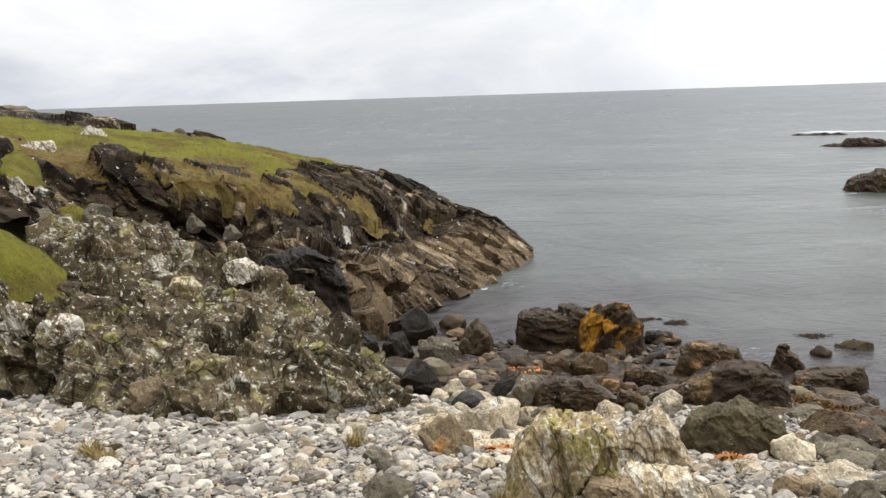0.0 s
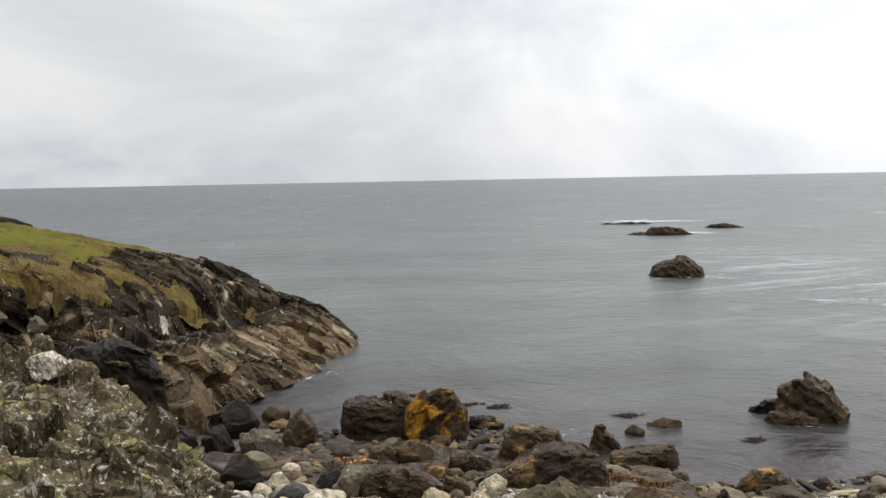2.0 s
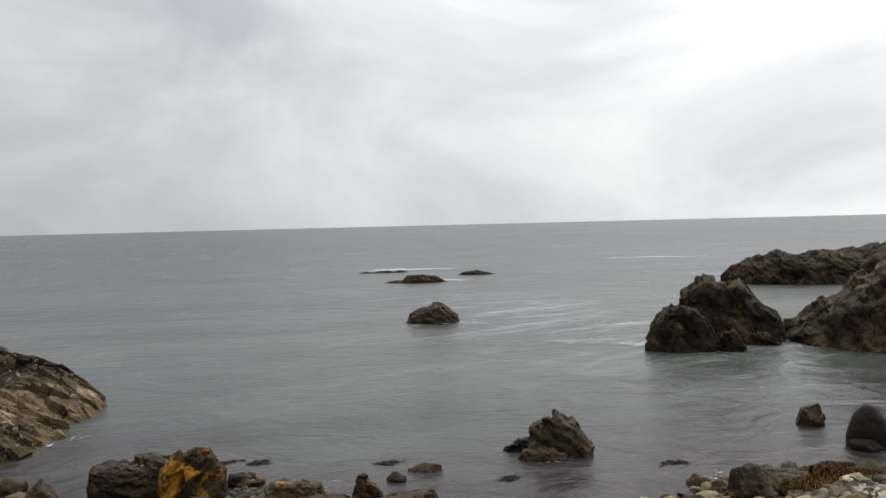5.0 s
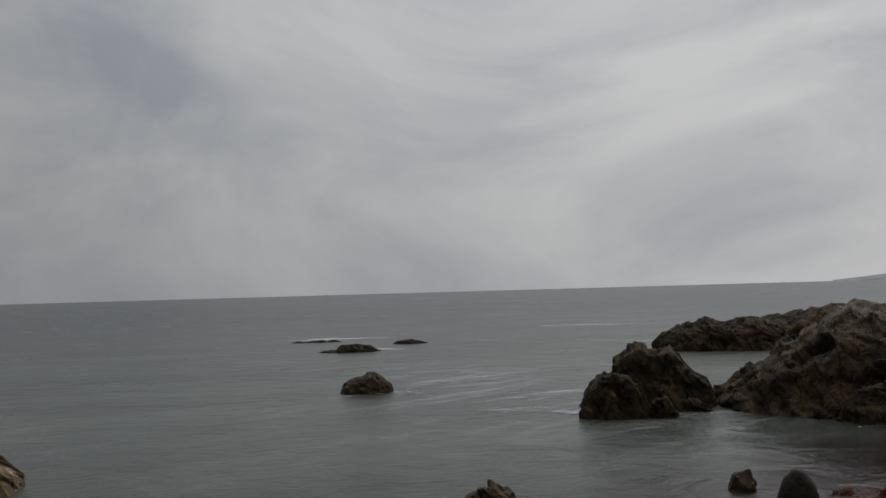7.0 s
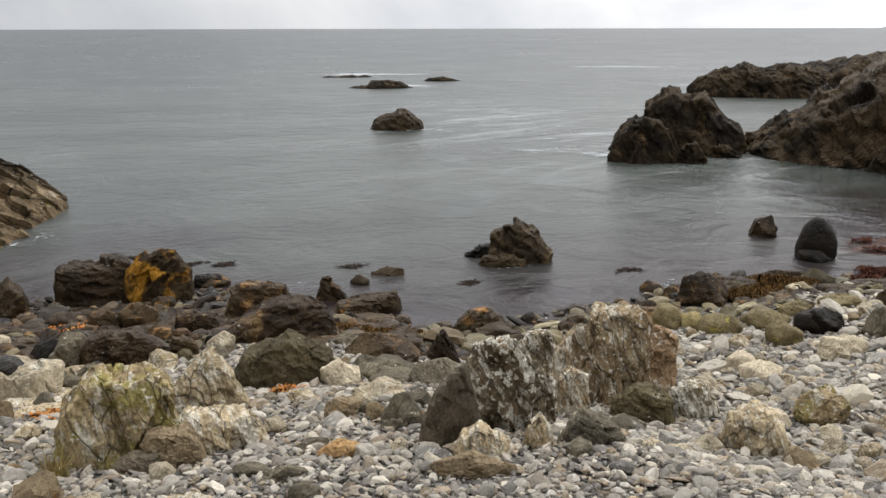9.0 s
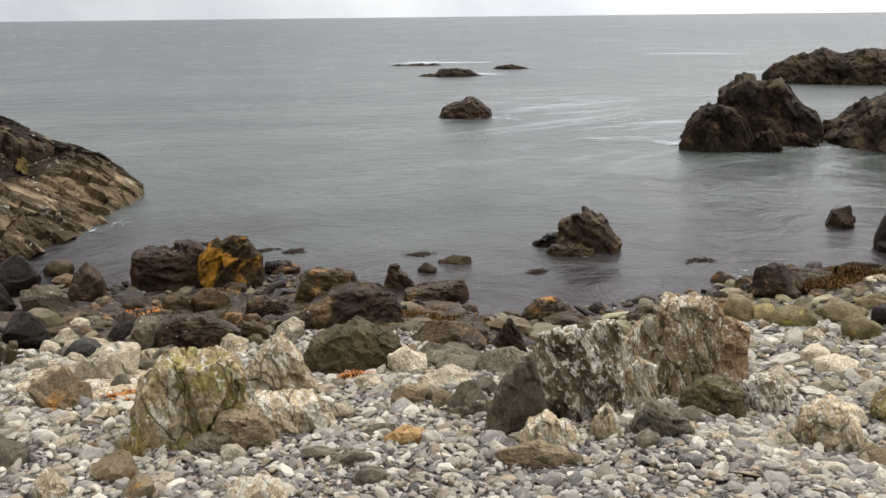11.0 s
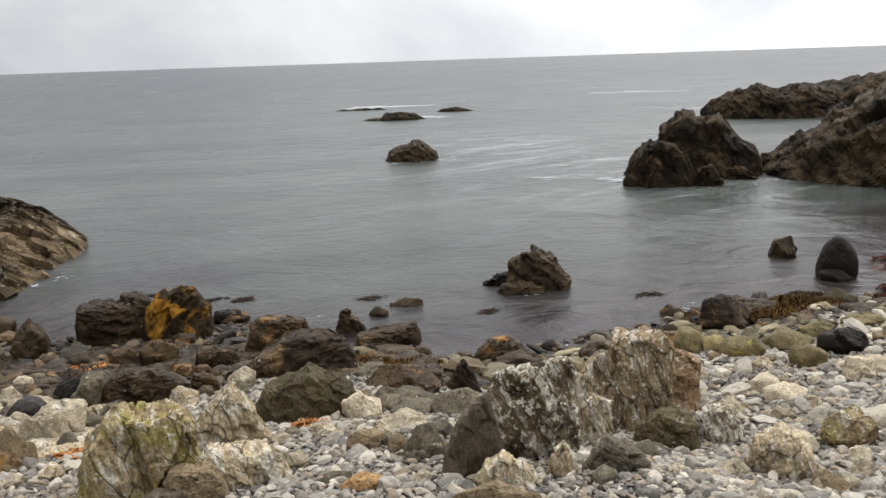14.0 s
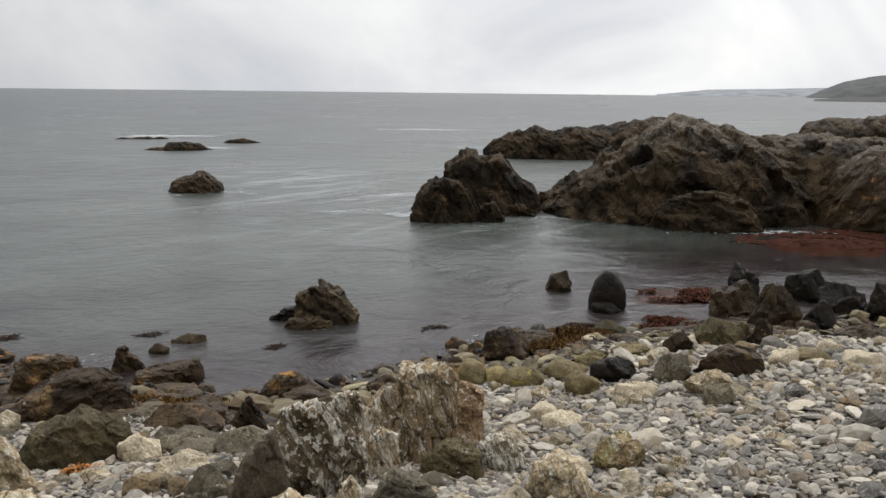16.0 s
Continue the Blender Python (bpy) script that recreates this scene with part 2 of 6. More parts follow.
def rock_material(name, c1, c2, c3, white=0.0, white_col=(0.60, 0.565, 0.48), yellow=0.0, yellow_col=(0.35, 0.30, 0.06),
                  stain=0.0, stain_col=(0.42, 0.20, 0.05), zone=None, cracks=0.0, speck=0.0, rough=0.85, bands=0.0, band_tilt=(25, 30, 20), scale=1.0, relief=1.0, own=True, bare_less_shade=None):
    c1, c2, c3 = (earth(c) for c in (c1, c2, c3))
    band_tilt = tuple(-a for a in band_tilt)
    m, nt, bsdf = material(name)
    g = Net(nt)
    v = g.coords(own)
    broad = g.noise(v, 1.3 / scale, 5, 0.6, 0.4)
    warp = nt.nodes.new("ShaderNodeTexNoise")
    g.put(v, warp.inputs["Vector"])
    warp.inputs["Scale"].default_value = 3.0 / scale
    broad_v = warp.outputs["Color"]
    mid = g.noise(v, 6.5 / scale, 7, 0.68)
    fine = g.noise(v, 38 / scale, 5, 0.7)
    col = g.mix(g.ramp(broad, 0.36, 0.64), c1, c2)
    col = g.mix(g.ramp(mid, 0.52, 0.68, (0.0, 0.8)), col, c3)
    if bands:
        b = g.noise(g.mapping(v, band_tilt, (1.6, 2.0, 11)), 1.5 / scale, 6, 0.7, 1.0)
        col = g.mix(g.ramp(b, 0.47, 0.64, (0.0, 0.75 * bands)), col, c3)
        col = g.mix(g.ramp(b, 0.42, 0.3, (0.0, bands * 0.45)), col, tuple(min(1, x * 1.7) for x in c2))
    if bare_less_shade:        # fresh rock where the sea keeps it clean, face by face; gully shade is painted by leaving it out
        at = nt.nodes.new("ShaderNodeAttribute")
        at.attribute_name = "bare_less_shade"
        blocks = nt.nodes.new("ShaderNodeTexVoronoi")
        g.put(g.vec("ADD", g.mapping(v, band_tilt, (0.7, 1, 2.2)), g.vec("SCALE", broad_v, None, 0.5)), blocks.inputs["Vector"])
        blocks.inputs["Scale"].default_value = 1.6 / scale
        tone = g.math("ADD", at.outputs["Fac"], g.math("MULTIPLY", blocks.outputs["Color"], 0.8))
        col = g.mix(g.ramp(tone, 0.85, 1.45, (0.0, 0.9)), col, g.mix(g.ramp(broad, 0.4, 0.6), bare_less_shade, tuple(0.42 * c for c in bare_less_shade)))
    if stain:
        s = g.noise(v, 1.7 / scale, 6, 0.62, 0.8)
        col = g.mix(g.ramp(s, 0.62 - 0.2 * stain, 0.74 - 0.2 * stain, (0.0, 0.9)), col, stain_col)
    if yellow:
        s = g.noise(g.vec("ADD", v, (7.3, 2.2, 5.1)), 3.1 / scale, 7, 0.7, 0.5)
        col = g.mix(g.ramp(s, 0.66 - 0.22 * yellow, 0.74 - 0.22 * yellow, (0.0, 0.8)), col, yellow_col)
    if white:
        along = g.mapping(v, band_tilt, (1.0, 1.0, 3.4)) if bands >= 0.5 and scale < 2 else v
        s = g.noise(g.vec("ADD", along, (3.9, 8.2, 1.7)), (3.4 if bands >= 0.5 else 7.0) / scale, 9, 0.70, 0.6)
        s = g.math("ADD", s, g.math("MULTIPLY", g.math("SUBTRACT", broad, 0.5), 0.35))
        col = g.mix(g.ramp(s, 0.65 - 0.26 * white, 0.77 - 0.26 * white, (0.0, 0.72)), col, white_col)
        sp = g.noise(g.vec("ADD", v, (1.9, 4.2, 9.7)), 17 / scale, 4, 0.6)
        col = g.mix(g.ramp(sp, 0.69 - 0.16 * white - speck, 0.73 - 0.16 * white - speck, (0.0, 0.85)), col, white_col)
    if zone:        # pale lichens grow above the reach of the waves
        height = nt.nodes.new("ShaderNodeSeparateXYZ")
        g.put(nt.nodes.new("ShaderNodeNewGeometry").outputs["Position"], height.inputs[0])
        crust = g.math("ADD", height.outputs["Z"], g.math("MULTIPLY", g.math("SUBTRACT", mid, 0.5), 6.0))
        col = g.mix(g.ramp(crust, zone[0], zone[1], (0.0, 0.8)), col, zone[2])
    col = g.mix(1.0, col, g.mix(g.ramp(fine, 0.3, 0.7), (0.58, 0.58, 0.58), (1.32, 1.32, 1.30)), "MULTIPLY")
    g.put(col, bsdf.inputs["Base Color"])
    g.put(g.ramp(mid, 0.3, 0.7, (rough - 0.1, min(1, rough + 0.08))), bsdf.inputs["Roughness"])
    bsdf.inputs["Specular IOR Level"].default_value = 0.15 if rough < 0.65 else 0.09
    crack = g.ramp(g.voronoi(g.vec("ADD", g.mapping(v, band_tilt, (1, 1, 2.4)), g.vec("SCALE", broad_v, None, 0.35)), 2.0 / scale, "DISTANCE_TO_EDGE"), 0.0, 0.035)
    crack = g.math("MAXIMUM", crack, g.ramp(g.noise(v, 2.3 / scale, 3, 0.5), 0.50, 0.60))
    # the shade down in the cracks is painted into the base colour
    if cracks:
        g.put(g.mix(g.math("MULTIPLY", g.math("SUBTRACT", 1.0, crack), cracks), col, tuple(0.35 * c for c in c3)), bsdf.inputs["Base Color"])
    n1 = g.bump(mid, 0.5 * relief, 0.04 * scale)
    n2 = g.bump(crack, 0.4 * relief, 0.03 * scale, n1)
    n3 = g.bump(fine, 0.45 * relief, 0.012 * scale, n2)
    g.put(n3, bsdf.inputs["Normal"])
    return m


def stone_material(name, colours, rough=0.75, veins=0.25, single=False):
    """Loose stones: each its own colour out of a few, with veins and speckle."""
    m, nt, bsdf = material(name)
    g = Net(nt)
    own = g.random() if single else g.island()
    tc = nt.nodes.new("ShaderNodeTexCoord")
    v = g.vec("ADD", tc.outputs["Object"], g.vec("SCALE", g.vec("ADD", (3.0, 7.0, 5.0), own), None, 9.0))
    n = nt.nodes.new("ShaderNodeValToRGB")
    n.color_ramp.interpolation = "CONSTANT"
    for k, c in enumerate(colours):
        el = n.color_ramp.elements[k] if k < 2 else n.color_ramp.elements.new(1.0)
        el.position, el.color = k / len(colours), (*warm(c), 1)
    g.put(own, n.inputs["Fac"])
    col = n.outputs["Color"]
    r2 = nt.nodes.new("ShaderNodeTexWhiteNoise")
    r2.noise_dimensions = "1D"
    g.put(own, r2.inputs["W"])
    col = g.mix(1.0, col, g.mix(r2.outputs["Value"], (0.52, 0.52, 0.53), (1.28, 1.26, 1.20)), "MULTIPLY")
    b = g.noise(g.mapping(v, (30, 20, 40), (2, 3, 22)), 2.2, 4, 0.6, 0.7)
    col = g.mix(g.ramp(b, 0.56, 0.66, (0.0, veins)), col, (0.62, 0.61, 0.57))
    col = g.mix(g.ramp(g.noise(v, 14, 6, 0.7), 0.5, 0.7, (0.0, 0.45)), col, (0.13, 0.12, 0.105))
    fine = g.noise(v, 60, 4, 0.65)
    col = g.mix(1.0, col, g.mix(fine, (0.7, 0.7, 0.7), (1.28, 1.28, 1.27)), "MULTIPLY")
    g.put(col, bsdf.inputs["Base Color"])
    bsdf.inputs["Roughness"].default_value = rough
    bsdf.inputs["Specular IOR Level"].default_value = 0.2
    g.put(g.bump(fine, 0.5, 0.006, g.bump(g.noise(v, 14, 6, 0.7), 0.5, 0.02)), bsdf.inputs["Normal"])
    return m


ROCK = {
    "dark": (rock_material("dark wet rock", (0.026, 0.022, 0.018), (0.048, 0.038, 0.029), (0.013, 0.011, 0.010), rough=0.6), "dark grey"),
    "umber": (rock_material("umber rock", (0.060, 0.043, 0.029), (0.115, 0.084, 0.055), (0.028, 0.021, 0.016), white=0.05, stain=0.22, stain_col=(0.17, 0.105, 0.045), rough=0.62, cracks=0.75), "dark brown"),
    "brown": (rock_material("brown rock", (0.085, 0.063, 0.042), (0.135, 0.104, 0.068), (0.035, 0.029, 0.024), stain=0.1, rough=0.62, bands=0.3, cracks=0.75), "weathered brown"),
    "grey": (rock_material("grey rock", (0.17, 0.17, 0.165), (0.25, 0.245, 0.225), (0.09, 0.088, 0.08), white=0.12, bands=0.35), "grey"),
    "pale": (rock_material("pale rock", (0.36, 0.35, 0.325), (0.45, 0.44, 0.41), (0.2, 0.19, 0.17), white=0.3, bands=0.5, cracks=0.75), "pale grey"),
    "white": (rock_material("whitish rock", (0.50, 0.49, 0.465), (0.60, 0.59, 0.56), (0.34, 0.33, 0.31), bands=0.3), "whitish grey"),
    "tan": (rock_material("tan rock", (0.25, 0.215, 0.17), (0.33, 0.29, 0.235), (0.15, 0.125, 0.10), stain=0.15, bands=0.3), "tan"),
    "olive": (rock_material("olive rock", (0.20, 0.18, 0.115), (0.30, 0.275, 0.19), (0.11, 0.095, 0.06), yellow=0.2, rough=0.65), "olive-stained"),
    "ochreolive": (rock_material("ochre-green rock", (0.34, 0.31, 0.17), (0.4, 0.37, 0.23), (0.2, 0.17, 0.09), rough=0.65), "yellowish green"),
    "olivedark": (rock_material("dark olive rock", (0.13, 0.12, 0.085), (0.20, 0.185, 0.13), (0.055, 0.05, 0.04), bands=0.5, white=0.05, rough=0.7), "dark olive"),
    "rust": (rock_material("rust-stained rock", (0.10, 0.075, 0.05), (0.16, 0.12, 0.075), (0.04, 0.032, 0.024), stain=0.45, stain_col=(0.30, 0.165, 0.065), bands=0.3, rough=0.62), "rust-stained brown"),
    "orange": (rock_material("orange-lichened rock", (0.075, 0.058, 0.042), (0.12, 0.092, 0.062), (0.03, 0.026, 0.023), stain=0.44, stain_col=(0.38, 0.18, 0.022), bands=0.5, rough=0.75), "dark brown orange-lichened"),
    "ochre": (rock_material("ochre stone", (0.42, 0.29, 0.17), (0.50, 0.36, 0.22), (0.28, 0.19, 0.11)), "ochre-orange"),
    "lichen": (rock_material("lichened rock", (0.20, 0.17, 0.135), (0.34, 0.305, 0.25), (0.075, 0.062, 0.05), white=0.74, speck=0.02, yellow=0.10, bands=0.5, scale=1.0, band_tilt=(0, 62, 0), cracks=0.75), "grey white-lichened"),
    "streak": (rock_material("streaked rock", (0.30, 0.245, 0.185), (0.42, 0.365, 0.285), (0.11, 0.085, 0.062), white=0.60, yellow=0.20, bands=0.75, band_tilt=(0, 72, 8), cracks=0.75), "streaked brown and white"),
    "streakdark": (rock_material("streaked dark rock", (0.10, 0.08, 0.06), (0.22, 0.17, 0.10), (0.035, 0.03, 0.026), bands=0.75, band_tilt=(60, 35, 0), rough=0.62), "dark streaked"),
    "ridge": (rock_material("ridged rock", (0.36, 0.325, 0.265), (0.50, 0.46, 0.385), (0.13, 0.11, 0.085), white=0.56, yellow=0.1, bands=0.7, band_tilt=(0, 72, 8), cracks=0.75), "pale ridged"),
    "pink": (rock_material("pinkish rock", (0.34, 0.26, 0.20), (0.44, 0.35, 0.28), (0.16, 0.12, 0.09), white=0.36, bands=0.3, cracks=0.75), "pinkish tan"),
    "moss": (rock_material("mossy lichened rock", (0.32, 0.275, 0.20), (0.46, 0.41, 0.31), (0.10, 0.085, 0.058), white=0.48, yellow=0.80, yellow_col=(0.25, 0.21, 0.065), bands=0.7, band_tilt=(0, 72, 8), cracks=0.75), "grey rock with yellow-green moss"),
}
CLIFF = rock_material("cliff rock", (0.036, 0.028, 0.021), (0.095, 0.075, 0.053), (0.010, 0.008, 0.007), white=0.20, yellow=0.14, yellow_col=(0.17, 0.14, 0.05), stain=0.34, stain_col=(0.30, 0.22, 0.13), bands=0.6, band_tilt=(6, 36, 0), scale=2.2, relief=1.0, bare_less_shade=(0.165, 0.115, 0.064), cracks=0.75)
OUTCROP_ROCK = rock_material("outcrop rock", (0.11, 0.095, 0.070), (0.21, 0.185, 0.138), (0.03, 0.025, 0.02), white=0.38, white_col=(0.47, 0.45, 0.37), speck=0.025, yellow=0.54, yellow_col=(0.24, 0.21, 0.08), bands=0.4, scale=1.5, own=False, relief=1.2, cracks=0.75)
REEF = rock_material("reef rock", (0.036, 0.030, 0.025), (0.145, 0.116, 0.084), (0.010, 0.009, 0.008), stain=0.16, stain_col=(0.13, 0.085, 0.045), zone=(2.6, 4.6, (0.19, 0.16, 0.125)), bands=0.45, scale=2.2, relief=0.8, rough=0.75, cracks=0.75)


def turf_material():
    m, nt, bsdf = material("turf")
    g = Net(nt)
    tc = nt.nodes.new("ShaderNodeTexCoord")
    v = tc.outputs["Object"]
    broad = g.noise(v, 0.7, 5, 0.6, 0.5)
    mid = g.noise(v, 5, 6, 0.65)
    fine = g.noise(g.mapping(v, (0, 0, 0), (1, 1, 0.4)), 45, 4, 0.7)
    col = g.mix(g.ramp(broad, 0.42, 0.66), (0.165, 0.155, 0.026), (0.11, 0.088, 0.024))
    col = g.mix(g.ramp(mid, 0.5, 0.72, (0.0, 0.7)), col, (0.15, 0.125, 0.034))
    col = g.mix(1.0, col, g.mix(fine, (0.55, 0.55, 0.5), (1.4, 1.4, 1.3)), "MULTIPLY")
    g.put(col, bsdf.inputs["Base Color"])
    bsdf.inputs["Roughness"].default_value = 0.95
    bsdf.inputs["Specular IOR Level"].default_value = 0.1
    g.put(g.bump(fine, 0.9, 0.05, g.bump(mid, 0.8, 0.12)), bsdf.inputs["Normal"])
    return m


ROCK["slate"] = (rock_material("smooth slate", (0.16, 0.15, 0.14), (0.23, 0.215, 0.20), (0.07, 0.065, 0.06), rough=0.7, relief=0.4, bands=0.4, band_tilt=(0, 72, 0)), "dark grey")
TURF = turf_material()
HEATH = rock_material("brown heath", (0.17, 0.125, 0.058), (0.19, 0.165, 0.060), (0.07, 0.05, 0.03), yellow=0.5, yellow_col=(0.135, 0.118, 0.024), white=0.06, rough=0.95, scale=0.7, relief=1.6)
def warm(c):
    return (c[0] * 0.86, c[1] * 0.79, c[2] * 0.70)


PEBBLE = stone_material("dry pebbles", [(0.40, 0.39, 0.37), (0.30, 0.295, 0.285), (0.47, 0.455, 0.43), (0.21, 0.205, 0.195), (0.36, 0.335, 0.30), (0.52, 0.51, 0.49), (0.25, 0.245, 0.24), (0.33, 0.285, 0.23)])
COBBLE_TONES = [(0.47, 0.46, 0.43), (0.34, 0.335, 0.32), (0.55, 0.54, 0.51), (0.24, 0.235, 0.225), (0.49, 0.47, 0.42), (0.38, 0.375, 0.36), (0.34, 0.29, 0.22)]
COBBLE = stone_material("dry cobbles", COBBLE_TONES, veins=0.45)
COBBLE_ONE = stone_material("dry single cobbles", COBBLE_TONES, veins=0.45, single=True)
OLIVESTONE = stone_material("olive-stained stones", [(0.26, 0.235, 0.15), (0.18, 0.16, 0.10), (0.34, 0.315, 0.22), (0.13, 0.115, 0.08), (0.30, 0.285, 0.23), (0.22, 0.19, 0.11)], rough=0.6, veins=0.15)
GRIT = stone_material("dark grit", [(0.30, 0.29, 0.27), (0.16, 0.15, 0.14), (0.40, 0.385, 0.36), (0.11, 0.105, 0.10), (0.24, 0.20, 0.16)])
WETSTONE = stone_material("wet stained stones", [(0.070, 0.050, 0.030), (0.036, 0.029, 0.022), (0.13, 0.10, 0.058), (0.055, 0.040, 0.026), (0.19, 0.165, 0.105), (0.030, 0.026, 0.022), (0.11, 0.066, 0.030), (0.050, 0.038, 0.026)], rough=0.6, veins=0.12)

# ---------------------------------------------------------------- shore
SHORE_X = (-30, -8, -1.5, 1, 4.4, 5.8, 7, 11, 13.5, 16, 17.6, 19, 21.4, 28, 40, 90)
SHORE_Y = (24, 21, 20.5, 18.8, 18.0, 15.3, 13.6, 13.5, 14.2, 12.9, 11.9, 11.2, 10.3, 8.5, 6, 0)


def inland(x, y):
    """Metres from the water's edge, positive up the beach."""
    return np.interp(x, SHORE_X, SHORE_Y) - y


def beach_z(x, y):
    d = inland(x, y)
    return np.where(d > 0, 0.10 * d + 0.0035 * d * d * np.where(d > 22, 22 / np.maximum(d, 1), 1), np.maximum(0.10 * d, -2.5))


def beach_material():
    m, nt, bsdf = material("shingle")
    g = Net(nt)
    tc = nt.nodes.new("ShaderNodeTexCoord")
    v = tc.outputs["Object"]
    big = g.voronoi(v, 16, "F1", "Color")
    dist = g.voronoi(v, 16)
    small = g.voronoi(v, 38, "F1", "Color")
    sep = nt.nodes.new("ShaderNodeSeparateColor")
    g.put(big, sep.inputs[0])
    col = g.mix(sep.outputs[0], (0.045, 0.040, 0.034), (0.24, 0.22, 0.19))
    sep2 = nt.nodes.new("ShaderNodeSeparateColor")
    g.put(small, sep2.inputs[0])
    col = g.mix(0.45, col, g.mix(sep2.outputs[1], (0.05, 0.045, 0.037), (0.27, 0.25, 0.22)))
    col = g.mix(g.ramp(g.noise(v, 0.8, 5, 0.6), 0.5, 0.7, (0.0, 0.5)), col, (0.20, 0.165, 0.12))
    at = nt.nodes.new("ShaderNodeAttribute")
    at.attribute_name = "wet"
    silt = g.mix(g.ramp(g.noise(v, 2.5, 6, 0.65), 0.4, 0.62), (0.05, 0.042, 0.034), (0.10, 0.078, 0.05))
    col = g.mix(at.outputs["Fac"], col, silt)
    g.put(col, bsdf.inputs["Base Color"])
    bsdf.inputs["Roughness"].default_value = 0.9
    g.put(g.bump(g.ramp(dist, 0.6, 0.0), 1.0, 0.06, g.bump(g.voronoi(v, 38), 0.6, 0.015)), bsdf.inputs["Normal"])
    return m


xs = np.concatenate([np.linspace(-60, -8, 40), np.arange(-7.9, 20, 0.16), np.linspace(20.1, 120, 60)])
ys = np.concatenate([np.linspace(-60, 2, 40), np.arange(2.1, 21, 0.16), np.linspace(21.2, 60, 30)])
gx, gy = np.meshgrid(xs, ys)
p3 = np.stack([gx.ravel(), gy.ravel(), np.zeros(gx.size)], 1)
gz = beach_z(gx, gy).ravel() - 0.015 + 0.012 * fbm(p3 * 0.9, 4, 5) + 0.008 * fbm(p3 * 6, 2, 9)
ground = part("ground", mesh_from("ground", np.stack([p3[:, 0], p3[:, 1], gz], 1), grid_faces(len(xs), len(ys))), beach_material())
# seaweed and silt stain the lower beach
up_beach = inland(p3[:, 0], p3[:, 1]) - np.interp(p3[:, 0], (-2, 4, 7, 10), (8.2, 6.5, 2.6, 1.6))
ground.data.attributes.new("wet", "FLOAT", "POINT").data.foreach_set("value", np.clip(0.5 - up_beach / 1.2 + 0.8 * fbm(p3 * 1.1, 3, 77), 0, 1).astype(np.float32))
tagged(ground, "grey pebbly shingle beach sloping into the sea", "beach", kind="structure")


def sea_material():
    m, nt, bsdf = material("sea water")
    g = Net(nt)
    tc = nt.nodes.new("ShaderNodeTexCoord")
    v = tc.outputs["Object"]
    at = nt.nodes.new("ShaderNodeAttribute")
    at.attribute_name = "shallow"
    fo = nt.nodes.new("ShaderNodeAttribute")
    fo.attribute_name = "foam"
    broad = g.noise(g.mapping(v, (0, 0, 12), (0.35, 1, 1)), 0.09, 4, 0.6)
    deep = g.mix(g.ramp(broad, 0.35, 0.65), (0.029, 0.030, 0.028), (0.058, 0.060, 0.056))
    # weaker sky reflection off distant wave slopes is painted as a darker colour
    off = nt.nodes.new("ShaderNodeAttribute")
    off.attribute_name = "offshore"
    deep = g.mix(off.outputs["Fac"], g.mix(1.0, deep, (1.18, 1.27, 1.15), "MULTIPLY"), (0.022, 0.027, 0.028))
    weed = g.noise(v, 0.8, 6, 0.65, 0.6)
    low = g.mix(g.ramp(weed, 0.42, 0.62), (0.030, 0.022, 0.022), (0.013, 0.008, 0.008))
    col = g.mix(at.outputs["Fac"], deep, low)
    kp = nt.nodes.new("ShaderNodeAttribute")
    kp.attribute_name = "kelp"
    fronds = g.noise(g.mapping(v, (0, 0, 25), (0.6, 1, 1)), 1.6, 7, 0.7, 1.2)
    kelp = g.ramp(g.math("ADD", fronds, g.math("MULTIPLY", kp.outputs["Fac"], 0.5)), 0.66, 0.78)
    col = g.mix(kelp, col, g.mix(g.ramp(fronds, 0.35, 0.65), (0.028, 0.012, 0.009), (0.066, 0.024, 0.013)))
    fn = g.noise(v, 5.5, 7, 0.75, 1.0)
    streak = g.noise(g.mapping(v, (0, 0, -12), (0.22, 1.0, 1)), 0.9, 6, 0.7, 0.5)
    fn = g.math("MAXIMUM", fn, g.math("SUBTRACT", streak, 0.02))
    foam = g.ramp(g.math("ADD", fn, g.math("MULTIPLY", fo.outputs["Fac"], 0.30)), 0.78, 0.85)
    col = g.mix(foam, col, (0.75, 0.77, 0.78))
    # pale veil of drifting foam, with the sun's glitter put into the colour
    dr = nt.nodes.new("ShaderNodeAttribute")
    dr.attribute_name = "drift_glitter"
    veil = g.noise(g.mapping(v, (0, 0, -20), (0.25, 1.0, 1)), 0.42, 8, 0.7, 1.4)
    col = g.mix(g.math("MULTIPLY", g.ramp(veil, 0.48, 0.68, (0.0, 0.5)), dr.outputs["Fac"]), col, (0.42, 0.44, 0.44))
    g.put(col, bsdf.inputs["Base Color"])
    bsdf.inputs["IOR"].default_value = 1.333
    lee = nt.nodes.new("ShaderNodeAttribute")
    lee.attribute_name = "lee"
    open_sea = g.math("SUBTRACT", 1.0, g.math("MULTIPLY", lee.outputs["Fac"], 0.8))
    w1 = g.noise(g.mapping(v, (0, 0, 10), (0.85, 1, 1)), 0.5, 5, 0.6, 0.8)
    w2 = g.noise(g.mapping(v, (0, 0, -24), (0.9, 1, 1)), 2.4, 5, 0.62, 0.9)
    w3 = g.noise(g.mapping(v, (0, 0, 15), (0.9, 1, 1)), 8, 3, 0.6, 0.6)
    w1, w2, w3 = (g.math("MULTIPLY", w, open_sea) for w in (w1, w2, w3))
    n = g.bump(w3, 0.2, 0.03, g.bump(w2, 0.3, 0.12, g.bump(w1, 0.5, 0.5)))
    gloss = g.math("SUBTRACT", 0.27, g.math("MULTIPLY", off.outputs["Fac"], 0.06))
